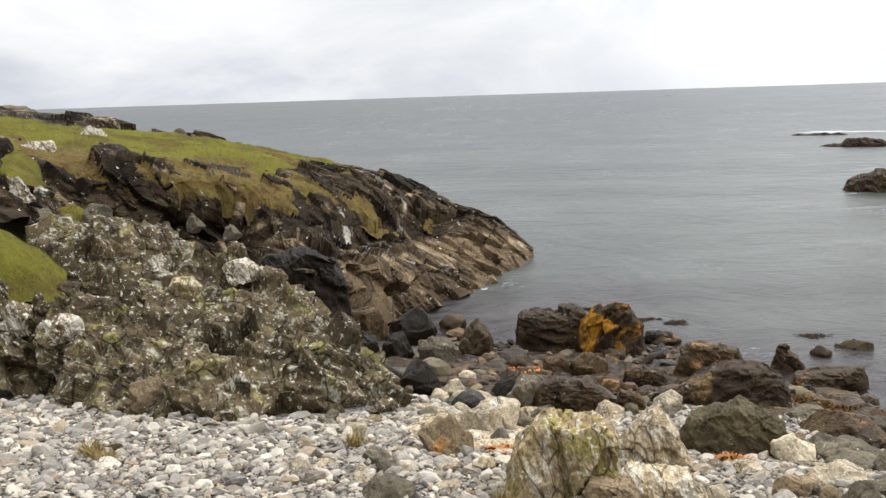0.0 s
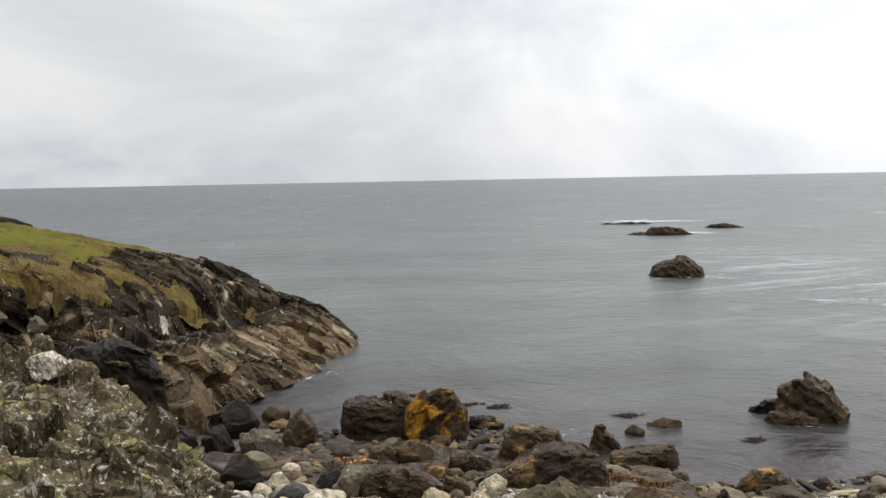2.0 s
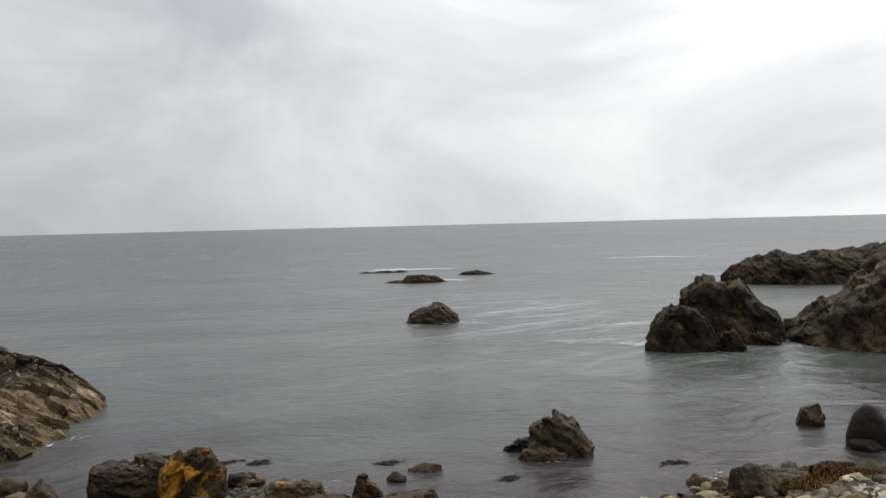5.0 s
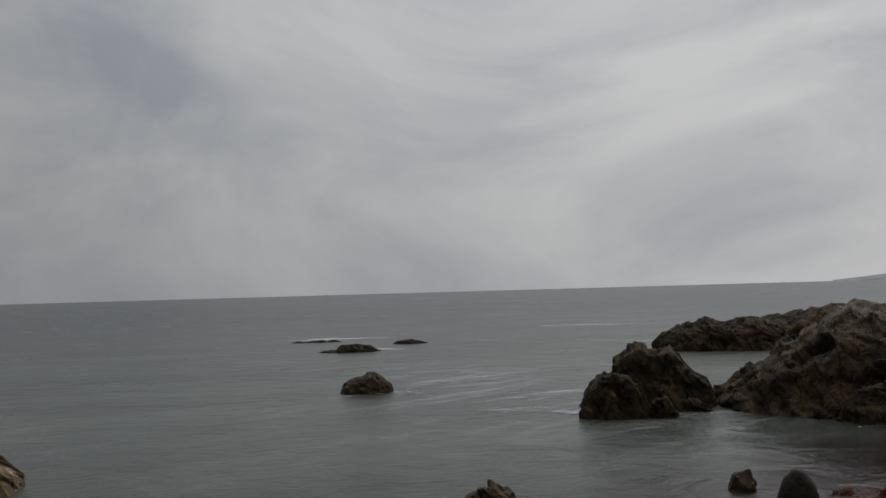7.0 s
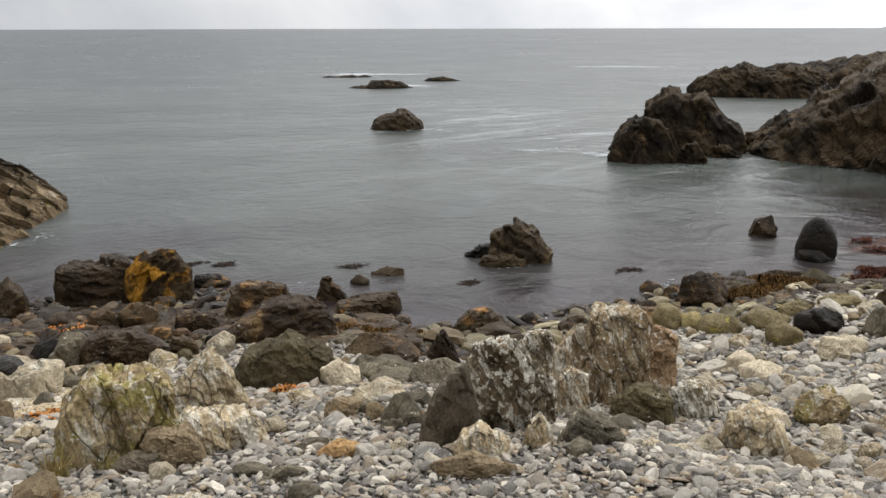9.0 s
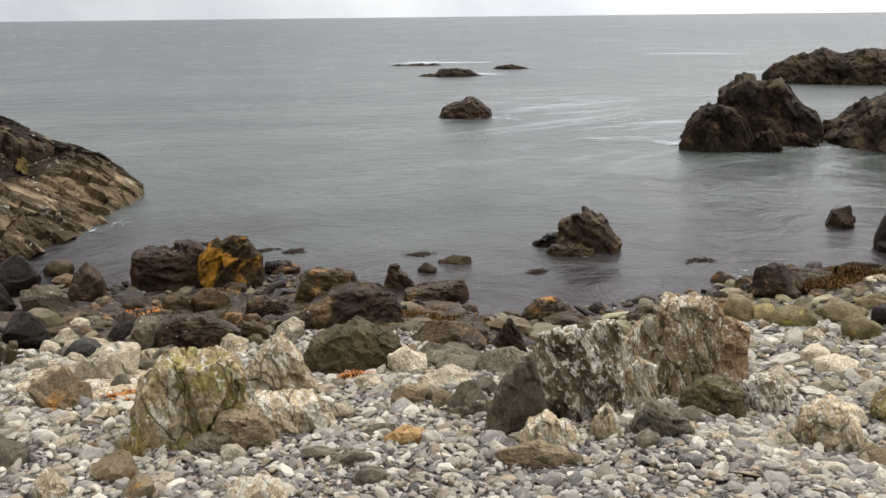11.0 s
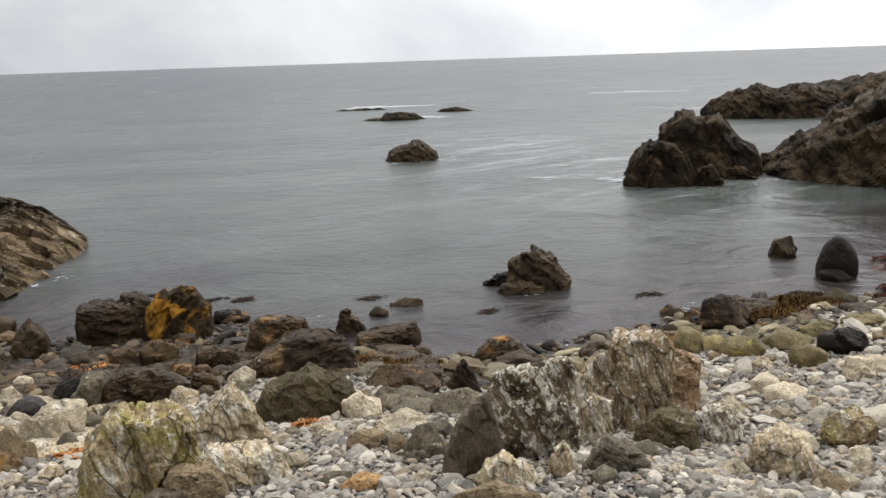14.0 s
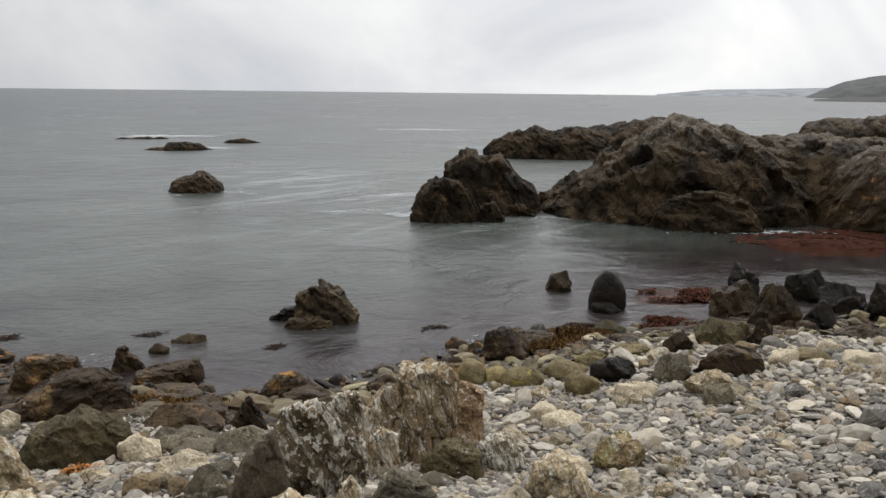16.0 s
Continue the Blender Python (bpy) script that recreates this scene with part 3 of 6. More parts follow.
    g.put(g.math("MULTIPLY", gloss, g.ramp(kelp, 0.0, 1.0, (1.0, 0.45))), bsdf.inputs["Specular IOR Level"])
    g.put(g.math("ADD", g.math("MULTIPLY", foam, 0.5), g.math("MULTIPLY", open_sea, 0.3)), bsdf.inputs["Roughness"])
    g.put(n, bsdf.inputs["Normal"])
    return m


# rocks in the water round which it breaks: x, y, reach
BREAKS = ((10.6, 17.3, 1.3), (24.5, 28.5, 3.5), (20.0, 44.5, 2.2), (33, 75.5, 4.0), (38, 95, 6), (42, 83, 3.5), (17.0, 15.0, 1.5), (17.5, 17, 0.8), (6.2, 15.9, 0.9), (0.3, 24.0, 0.9), (50, 57, 6), (31, 21.5, 5.0))
sx = np.concatenate([-np.geomspace(4900, 24, 40), np.arange(-23, 60, 0.42), np.geomspace(61, 4900, 50)])
sy = np.concatenate([np.linspace(-60, 3, 12), np.arange(3.3, 34, 0.3), np.geomspace(34.4, 4900, 110)])
wx, wy = np.meshgrid(sx, sy)
wp = np.stack([wx.ravel(), wy.ravel(), np.zeros(wx.size)], 1)
depth_in = -inland(wp[:, 0], wp[:, 1])
shallow = np.clip(1.30 - depth_in / np.interp(wp[:, 0], (1, 8), (5.0, 9.0)) + 0.35 * fbm(wp * 0.25, 3, 3), 0, 1)
# kelp under the surface off the rocky point
shallow = np.maximum(shallow, np.clip(1.3 * np.exp(-(((wp[:, 0] - 31) / 8) ** 2 + ((wp[:, 1] - 16.5) / 3.2) ** 2)) + 0.2 * fbm(wp * 0.4, 3, 8), 0, 1))
shallow = np.maximum(shallow, np.clip(1.3 * np.exp(-(((wp[:, 0] - 22) / 6) ** 2 + ((wp[:, 1] - 15.5) / 2.8) ** 2)) + 0.2 * fbm(wp * 0.5, 3, 18), 0, 1))
foam = 0.6 * np.clip(1 - np.abs(depth_in) / 0.7, 0, 1)
for bx, by, br in BREAKS:
    foam = np.maximum(foam, np.clip(0.85 - np.hypot(wp[:, 0] - bx, (wp[:, 1] - by) * 1.3) / br, 0, 1))
# drifting foam between the stack and the skerries, its white also painting the sun glitter
foam = np.maximum(foam, 0.62 * np.exp(-(((wp[:, 0] - 27) / 9) ** 2 + ((wp[:, 1] - 45) / 17) ** 2)))
foam = np.where(foam > 0, foam, -0.2)
me = mesh_from("sea", wp, grid_faces(len(sx), len(sy)))
# water in the lee of the rocky point lies calmer
lee = np.clip(1.25 * np.exp(-(((wp[:, 0] - 29) / 7) ** 2 + ((wp[:, 1] - 17) / 6) ** 2)) + 0.35 * np.exp(-(((wp[:, 0] - 23.5) / 4) ** 2 + ((wp[:, 1] - 26) / 4) ** 2)) + 0.15 * fbm(wp * 0.3, 3, 15), 0, 1)
kelp_bed = np.maximum(np.exp(-(((wp[:, 0] - 33) / 5.5) ** 2 + ((wp[:, 1] - 16.3) / 2.6) ** 2) ** 2), np.exp(-(((wp[:, 0] - 19.3) / 1.5) ** 2 + ((wp[:, 1] - 14.4) / 0.8) ** 2) ** 2))
for key, values in (("shallow", shallow), ("foam", foam), ("lee", lee), ("kelp", kelp_bed), ("drift_glitter", np.exp(-(((wp[:, 0] - 27) / 10) ** 2 + ((wp[:, 1] - 43) / 15) ** 2)) + 0.25 * np.exp(-(((wp[:, 0] - 16) / 9) ** 2 + ((wp[:, 1] - 28) / 8) ** 2))), ("offshore", np.clip((wp[:, 1] - 50) / 150, 0, 1) ** 0.6)):
    me.attributes.new(key, "FLOAT", "POINT").data.foreach_set("value", values.astype(np.float32))
sea = part("water", me, sea_material())
tagged(sea, "calm grey-green sea under an overcast sky", "sea", kind="structure")


# ---------------------------------------------------------------- rock shapes
def rock_verts(seed, w, d, h, style="a", level=4):
    """A stone w wide, d deep and h high over its base, which sits a bit in the ground."""
    v, f = ICO[level]
    rs = np.random.RandomState(seed)
    count, power, low, high = {"a": (11, 90, 0.70, 1.0), "p": (12, 50, 0.78, 1.0), "w": (11, 90, 0.72, 1.0), "s": (11, 80, 0.75, 1.0), "r": (15, 18, 0.74, 1.0), "e": (60, 6, 0.95, 1.0)}[style]
    n = rs.normal(size=(count, 3))
    n /= np.linalg.norm(n, axis=1, keepdims=True)
    for k in range(12):         # spread the faces out
        away = n[:, None] - n[None]
        gap = (away ** 2).sum(-1, keepdims=True) + 0.05
        n = n + 0.03 * (away / gap ** 2).sum(1)
        n /= np.linalg.norm(n, axis=1, keepdims=True)
    off = rs.uniform(low, high, count)
    n = np.concatenate([n, [(0, 0, -1)]])
    off = np.append(off, 0.8)
    q = np.maximum(v @ n.T, 0) / off
    r = (q ** power).sum(1) ** (-1 / power)
    p = v * r[:, None]
    if style == "p":        # narrows upwards and leans
        k = 1 - 0.20 * (p[:, 2:3] + 1)
        p[:, :2] *= k
        p[:, 0] += 0.22 * rs.uniform(-1, 1) * p[:, 2]
    elif style == "w":      # a wedge with a long slope on one side
        k = 1 - 0.22 * (p[:, 2] + 1)
        p[:, 0] = p[:, 0] * k + 0.16 * p[:, 2]
        p[:, 1] *= k
    elif style == "a":
        p[:, :2] *= 1 - 0.10 * (p[:, 2:3] + 1)
        p[:, 0] += 0.15 * rs.uniform(-1, 1) * p[:, 2]
    p -= (p.max(0) + p.min(0)) / 2
    p /= (p.max(0) - p.min(0)) / 2
    sunk = 0.35 * h if style != "s" else 0.5 * h
    p *= (w / 2, d / 2, (h + sunk) / 2)
    p[:, 2] += (h - sunk) / 2
    size = (w * d * max(h, 0.3 * w)) ** (1 / 3)
    nrm = p / (np.array((w, d, h)) ** 2)
    nrm /= np.linalg.norm(nrm, axis=1, keepdims=True)
    o = rs.uniform(0, 50, 3)
    if style in "re":
        move = 0.06 * fbm(p / size * 1.6 + o, 3, seed) + 0.012 * fbm(p / size * 9 + o, 2, seed) + (0.035 * jointed(p + o, 0.7 * size, (10, 30, 0), 1.6, seed) if level > 3 and style == 'r' else 0)
    else:
        tilt = tuple(rs.uniform(-30, 60, 3))
        move = 0.07 * jointed(p + o, 0.55 * size, tilt, 2.0, seed) + 0.02 * fbm(p / size * 2.2 + o, 3, seed) + 0.012 * fbm(p / size * 9 + o, 3, seed)
        if level >= 5:
            move = move + 0.022 * jointed(p + o, 0.2 * size, tilt, 2.6, seed + 3)
    return p + nrm * (move * size)[:, None], f


STYLE = {"a": ("boulder", "angular boulder", "boulder"), "p": ("boulder", "upright pointed boulder", "boulder"), "w": ("boulder", "wedge-shaped boulder", "boulder"),
         "s": ("stone_slab", "flat stone slab", "stone slab"), "r": ("boulder", "rounded boulder", "boulder"), "e": ("boulder", "egg-shaped boulder", "boulder")}
TAKEN = []          # plan of the placed boulders: x, y, radius


def boulder(x, y, z, yaw, w, d, h, style, kind, seed, group="boulders on the shore"):
    mat, word = ROCK[kind]
    near = math.hypot(x, y)
    level = 5 if w / near > 0.085 else 4
    v, f = rock_verts(seed, w, d, h, style, level)
    name, words, cat = STYLE[style]
    ob = part(name, mesh_from(name, v, f, style in "re"), mat)
    ob.matrix_world = pose(x, y, z, 0, 0, yaw)
    where = "standing in shallow water" if inland(x, y) < 0.2 else "lying among wet stones" if inland(x, y) < 3.5 else "resting on the shingle"
    tagged(ob, f"{word} {words} {where}", cat, group)
    TAKEN.append((x, y, 0.45 * max(w, d)))
    return ob


# ---------------------------------------------------------------- headland and outcrop
HEADLAND_foot = [(-8.71, 14.60, 3.02), (-7.50, 15.81, 3.08), (-7.20, 18.66, 2.40), (-6.15, 20.70, 1.61), (-4.77, 21.07, 0.99), (-3.07, 17.53, 0.63), (-2.23, 18.47, 0.30), (-1.20, 20.36, 0.10), (0.06, 22.80, -0.05), (1.30, 25.17, -0.14), (2.59, 28.88, -0.01)]
HEADLAND_ledge = [(-9.41, 15.93, 3.51), (-8.10, 17.19, 3.43), (-7.60, 19.79, 2.60), (-6.30, 21.29, 1.90), (-4.86, 21.66, 1.60), (-3.08, 18.04, 2.03), (-2.24, 19.27, 1.79), (-1.24, 21.96, 1.03), (0.09, 24.50, 0.45), (1.40, 26.76, 0.24), (2.60, 28.88, 0.13)]
HEADLAND_mid = [(-10.12, 17.25, 4.00), (-8.70, 18.56, 3.74), (-7.84, 20.56, 3.12), (-6.39, 21.78, 2.55), (-4.99, 22.45, 2.23), (-3.79, 22.48, 1.98), (-2.73, 23.84, 1.83), (-1.40, 25.46, 1.41), (0.13, 27.00, 0.90), (1.48, 27.96, 0.59), (2.60, 28.93, 0.17)]
HEADLAND_brow = [(-12.09, 20.73, 4.41), (-10.13, 21.76, 4.10), (-8.08, 21.32, 3.60), (-6.47, 22.28, 3.26), (-5.11, 23.24, 2.89), (-4.10, 24.66, 2.72), (-2.97, 26.33, 2.53), (-1.50, 27.96, 1.99), (0.16, 28.70, 1.42), (1.53, 28.86, 0.89), (2.61, 28.98, 0.20)]
HEADLAND_crown = [(-16.06, 27.68, 4.77), (-12.61, 27.22, 4.52), (-10.03, 26.68, 4.14), (-7.89, 27.39, 3.77), (-6.16, 28.34, 3.49), (-4.71, 28.62, 3.23), (-3.22, 28.82, 2.84), (-1.57, 29.56, 2.40), (0.17, 29.50, 1.58), (1.56, 29.26, 1.06), (2.61, 29.03, 0.21)]
HEADLAND_ridge = [(-23.00, 39.84, 5.60), (-17.59, 38.14, 5.05), (-12.97, 34.65, 4.47), (-8.83, 30.76, 4.01), (-6.68, 30.78, 3.58), (-5.03, 30.59, 3.23), (-3.41, 30.61, 2.87), (-1.61, 30.56, 2.50), (0.18, 30.20, 1.68), (1.57, 29.56, 1.12), (2.62, 29.08, 0.22)]
OUTCROP_foot = [(-7.18, 12.25, 1.34), (-6.20, 12.55, 1.17), (-5.40, 12.48, 1.13), (-4.27, 11.43, 1.05), (-3.35, 10.69, 1.08), (-2.63, 10.47, 1.07), (-2.09, 10.39, 1.06), (-1.60, 10.58, 1.05), (-1.13, 11.14, 0.96), (-0.59, 11.58, 0.88)]
OUTCROP_shoulder = [(-7.33, 12.63, 1.79), (-6.31, 12.94, 1.75), (-5.50, 12.87, 1.66), (-4.42, 12.01, 1.56), (-3.54, 11.47, 1.47), (-2.78, 11.26, 1.44), (-2.23, 11.28, 1.42), (-1.69, 11.38, 1.37), (-1.18, 11.94, 1.17), (-0.61, 12.18, 0.94)]
OUTCROP_front = [(-7.49, 13.00, 2.18), (-6.44, 13.32, 2.20), (-5.70, 13.44, 2.02), (-4.79, 13.15, 1.81), (-3.90, 12.82, 1.71), (-3.08, 12.63, 1.65), (-2.48, 12.76, 1.68), (-1.88, 12.86, 1.51), (-1.27, 12.94, 1.15), (-0.65, 12.98, 0.83)]
OUTCROP_top = [(-7.76, 13.54, 2.40), (-6.64, 13.78, 2.31), (-5.94, 14.10, 2.18), (-5.20, 14.39, 2.05), (-4.32, 14.36, 1.94), (-3.46, 14.39, 1.86), (-2.75, 14.34, 1.81), (-2.04, 14.05, 1.48), (-1.34, 13.73, 1.10), (-0.67, 13.58, 0.73)]
OUTCROP_crest = [(-8.41, 14.77, 2.62), (-7.33, 15.34, 2.58), (-6.54, 15.69, 2.68), (-5.77, 16.20, 2.60), (-4.95, 16.68, 2.44), (-3.97, 16.74, 2.20), (-3.09, 16.31, 2.09), (-2.12, 14.65, 1.42), (-1.39, 14.33, 0.97), (-0.70, 14.18, 0.56)]
OUTCROP_back = [(-9.14, 16.09, 2.55), (-7.96, 16.70, 2.56), (-7.30, 17.54, 2.51), (-6.55, 18.37, 2.25), (-5.59, 18.68, 1.48), (-4.29, 17.69, 0.65), (-3.35, 17.28, 0.61), (-2.31, 15.83, 0.66), (-1.49, 15.13, 0.44), (-0.75, 14.98, 0.13)]
BANK_foot = [(-7.53, 12.97, 2.35), (-6.92, 13.31, 2.26), (-6.29, 13.51, 2.15), (-5.70, 13.88, 2.09)]
BANK_mid = [(-7.64, 13.26, 2.78), (-7.01, 13.60, 2.74), (-6.41, 13.89, 2.63), (-5.83, 14.25, 2.19)]
BANK_brow = [(-7.89, 13.80, 3.20), (-7.24, 14.16, 3.17), (-6.63, 14.45, 2.93), (-6.01, 14.72, 2.28)]
BANK_top = [(-8.32, 14.60, 3.31), (-7.59, 14.88, 3.19), (-6.91, 15.09, 2.90), (-6.23, 15.28, 2.27)]
BANK_back = [(-9.03, 15.80, 2.94), (-8.29, 16.20, 2.80), (-7.51, 16.36, 2.60), (-6.57, 16.11, 2.02)]


def closed_back(rows, down):
    """Adds a last row that drops behind the ridge."""
    last = []
    for x, y, z in rows[-1]:
        k = 1 + 5.0 / math.hypot(x, y)
        last.append((x * k, y * k, down))
    return rows + [last]


head_rows = closed_back([HEADLAND_foot, HEADLAND_ledge, HEADLAND_mid, HEADLAND_brow, HEADLAND_crown, HEADLAND_ridge], -0.6)
hp = loft(head_rows, 460, 230)
hn = grid_normals(hp)
su, sv = np.meshgrid(np.linspace(0, 1, 460), np.linspace(0, 6, 230))
flat_h = hp.reshape(-1, 3)
ragged = fbm(flat_h * 0.6, 4, 41).reshape(230, 460)


def spot(u, v, ru, rv):
    """One at a spot of the sheet, falling to minus one away from it."""
    return 2 * np.exp(-((su - u) / ru) ** 2 - ((sv - v) / rv) ** 2) - 1


# the sward on the crown, and green patches on the slope inland
crown_turf = 1.6 * np.minimum.reduce([0.575 - su, (sv - 3.42 - 0.5 * np.clip(su - 0.2, 0, 0.4)) * 0.9, (4.35 + 3.0 * np.clip(su - 0.16, 0, 0.3) - sv) * 1.2])
sod = np.maximum(crown_turf, 0.5 * np.maximum.reduce([spot(0.185, 1.05, 0.045, 0.55), spot(0.125, 2.1, 0.04, 0.8), spot(0.09, 3.0, 0.05, 0.5)])) + 0.17 * ragged
out = hn * np.sign(hn[..., 2].mean())
flat_n = out.reshape(-1, 3)
BEDDING = (6, 36, 0)
# a dark gully runs down the seaward end along the bedding, and clefts part the columns inland
gully = np.exp(-((sv - 2.3 - 6.0 * (su - 0.70)) / 0.55) ** 2) * np.clip((su - 0.55) / 0.06, 0, 1) * np.clip((0.83 - su) / 0.06, 0, 1)
cleft = np.clip(np.abs(fbm(np.stack([flat_h[:, 0] * 0.9, flat_h[:, 1] * 0.5, flat_h[:, 2] * 0.15], 1), 3, 91)).reshape(230, 460) * -4 + 0.7, 0, 1) * np.clip((0.52 - su) / 0.1, 0, 1)
hollow = np.exp(-((sv - 1.75) / 0.45) ** 2 - ((su - 0.42) / 0.07) ** 2)
first = faceted(flat_h, flat_n, 300, 71, BEDDING, 0.36, 0.12, (0.55, 1.0, 1.8), 0.14, 0.42)
second = faceted(flat_h + flat_n * first[:, None], flat_n, 1300, 72, BEDDING, 0.30, 0.10, (0.5, 1.0, 2.0), 0.035, 0.11)
cut = (first + second).reshape(230, 460) + (0.045 * jointed(flat_h, 0.5, BEDDING, 2.3, 75) + 0.012 * fbm(flat_h * 5, 3, 77)).reshape(230, 460)
cut = cut - 0.75 * gully - 0.55 * cleft * np.clip(sv - 0.3, 0, 1) * np.clip(3.3 - sv, 0, 1) - 0.8 * hollow
# the seaward end is worn back from its outline, never far out over it
worn = np.clip((su - 0.52) / 0.12, 0, 1)
cut = cut * (1 - worn) + np.clip(cut + 0.06, -0.9, 0.22) * worn
cut = cut * np.clip((1 - su) * 9, 0.3, 1) * (1 - 0.8 * np.clip(sod * 5, 0, 1))
hp2 = hp + out * cut[..., None]
crest = np.exp(-((sv - 4.9) / 0.75) ** 2)[..., None]
hp2 = hp2 + (hp - hp2) * 0.35 * crest
headland = tagged(new("headland"), "rocky headland with a grassy top reaching into the sea", "headland")
headland.location = (-3, 27, 0)
face = part("rock_face", mesh_from("rock_face", hp2.reshape(-1, 3) - np.array((-3, 27, 0)), grid_faces(460, 230), False), CLIFF, headland, "dark jointed cliff rock with pale lichen")


# clean tan rock towards the tip, cut back in the gully to paint its shade
bare_less_shade = np.clip((su - 0.50) / 0.16, 0, 1) * (1 - 0.9 * gully) * (0.45 + 0.55 * np.clip((2.6 + 9 * np.clip(su - 0.76, 0, 1) - sv) / 0.9, 0, 1)) + 0.25 * fbm(flat_h * 0.5, 3, 61).reshape(230, 460)
face.data.attributes.new("bare_less_shade", "FLOAT", "POINT").data.foreach_set("value", np.clip(bare_less_shade, 0, 1).ravel().astype(np.float32))


def turf_patch(name, base, parent, origin, mask, lift, seed, mat=TURF, label="olive green grass"):
    """A sward over part of a sheet of points, thick where the mask is well over zero."""
    nv, nu = mask.shape
    n = grid_normals(base)
    n = np.where(n[..., 2:3] < 0, -n, n)
    q = base.reshape(-1, 3)
    up = lift * np.clip(mask * 4, 0, 1) - 0.30 * (mask < 0) + 0.06 * fbm(q * 1.3, 3, seed).reshape(nv, nu) + 0.025 * fbm(q * 7, 2, seed).reshape(nv, nu)
    top = base + np.stack([0 * up, 0 * up, up], -1)
    f = grid_faces(nu, nv)
    keep = (mask.reshape(-1)[f] > -0.12).any(1)
    used = np.unique(f[keep])
    back_to = np.full(nu * nv, -1)
    back_to[used] = np.arange(len(used))
    ob = part(name, mesh_from(name, top.reshape(-1, 3)[used] - np.array(origin), back_to[f[keep]]), mat, parent, label)
    return ob, top, f[(mask.reshape(-1)[f] > 0.04).all(1)]


def blade_mesh(name, top, faces, count, seed, size, parent, origin):
    """Tufts of grass blades over the faces of a sward."""
    rs = np.random.RandomState(seed)
    pts = top.reshape(-1, 3)
    quad = pts[faces]
    area = np.linalg.norm(np.cross(quad[:, 1] - quad[:, 0], quad[:, 3] - quad[:, 0]), axis=1)
    pick = rs.choice(len(faces), count, p=area / area.sum())
    uv = rs.uniform(0, 1, (count, 2, 1))
    q = quad[pick]
    at = q[:, 0] + (q[:, 1] - q[:, 0]) * uv[:, 0] + (q[:, 3] - q[:, 0]) * uv[:, 1]
    turn = rs.uniform(0, 2 * np.pi, count)
    long = size * rs.uniform(0.5, 1.3, count)
    side = np.stack([np.cos(turn), np.sin(turn), 0 * turn], 1) * (0.16 * long)[:, None]
    lean = np.stack([rs.normal(0, 0.6, count), rs.normal(0, 0.6, count), np.ones(count)], 1) * long[:, None]
    v = np.stack([at - side - (0, 0, 0.02), at + side - (0, 0, 0.02), at + lean], 1).reshape(-1, 3) - np.array(origin)
    ob = part(name, mesh_from(name, v, np.arange(count * 3).reshape(-1, 3), False), TURF, parent)
    return tagged(ob, kind="stuff")


ORI = (-3, 27, 0)
sheet, mask = hp[16:212] * 0.5 + hp2[16:212] * 0.5, sod[16:212]
turf, ttop, tfaces = turf_patch("turf", sheet, headland, ORI, mask, 0.16, 43)
blade_mesh("grass", ttop, tfaces, 24000, 44, 0.035, headland, ORI)

# heath on the slope under the sward
hm = 0.34 * fbm(flat_h * 0.8 + 9, 4, 47).reshape(230, 460) + 1.3 * np.minimum.reduce([0.56 - su, su - 0.04, (sv - 2.8) * 0.6, (4.2 - sv) * 0.8]) + 0.07
heath, htop, hfaces = turf_patch("heath", hp2[70:175] * 0.4 + hp[70:175] * 0.6, headland, ORI, hm[70:175], 0.10, 48, HEATH, "brown heather and dead grass")

out_rows = [OUTCROP_foot, OUTCROP_shoulder, OUTCROP_front, OUTCROP_top, OUTCROP_crest, OUTCROP_back]
op = loft(out_rows, 420, 260, 0.8)
on = grid_normals(op)
on = (on * np.sign(on[..., 2].mean())).reshape(-1, 3)
flat_o = op.reshape(-1, 3)
o1 = faceted(flat_o, on, 150, 87, (25, 40, 15), 0.36, 0.2, (0.8, 1.0, 1.4), 0.26, 0.5)
o2 = faceted(flat_o + on * o1[:, None], on, 1000, 88, (25, 40, 15), 0.36, 0.14, (0.8, 1.0, 1.4), 0.07, 0.14)
rough_o = np.clip((flat_o[:, 2] - beach_z(flat_o[:, 0], flat_o[:, 1]) - 0.15) / 0.5, 0.25, 1)
om = o1 + o2 + rough_o * (0.07 * jointed(flat_o, 0.6, (25, 40, 15), 2.0, 89) + 0.022 * jointed(flat_o, 0.25, (25, 40, 15), 1.8, 90) + 0.06 * fbm(flat_o * 3, 3, 86) + 0.015 * fbm(flat_o * 14, 3, 85))
op2 = (flat_o + on * blurred(om.reshape(op.shape[:2]), 1).reshape(-1, 1)).reshape(op.shape)
outcrop = tagged(new("rock_outcrop"), "low craggy rock outcrop crusted with white lichen", "rock outcrop")
outcrop.location = (-3, 13, 0)
for u0, u1 in ((0, 110), (110, 215), (215, 320), (320, 419)):
    strip = op2[:, u0:u1 + 1]
    part("rock_ledge", mesh_from("rock_ledge", strip.reshape(-1, 3) - np.array((-3, 13, 0)), grid_faces(u1 - u0 + 1, 260), False), OUTCROP_ROCK, outcrop)

bank = tagged(new("grass_bank"), "small green grassy bank above the rock outcrop", "grass bank")
bank.location = (-7, 15, 2)
bp = loft([BANK_foot, BANK_mid, BANK_brow, BANK_top, BANK_back], 120, 60, 0.8)
_, btop, bfaces = turf_patch("turf", bp, bank, (-7, 15, 2), np.full((60, 120), 0.5), 0.10, 51)
blade_mesh("grass", btop, bfaces, 8000, 52, 0.03, bank, (-7, 15, 2))


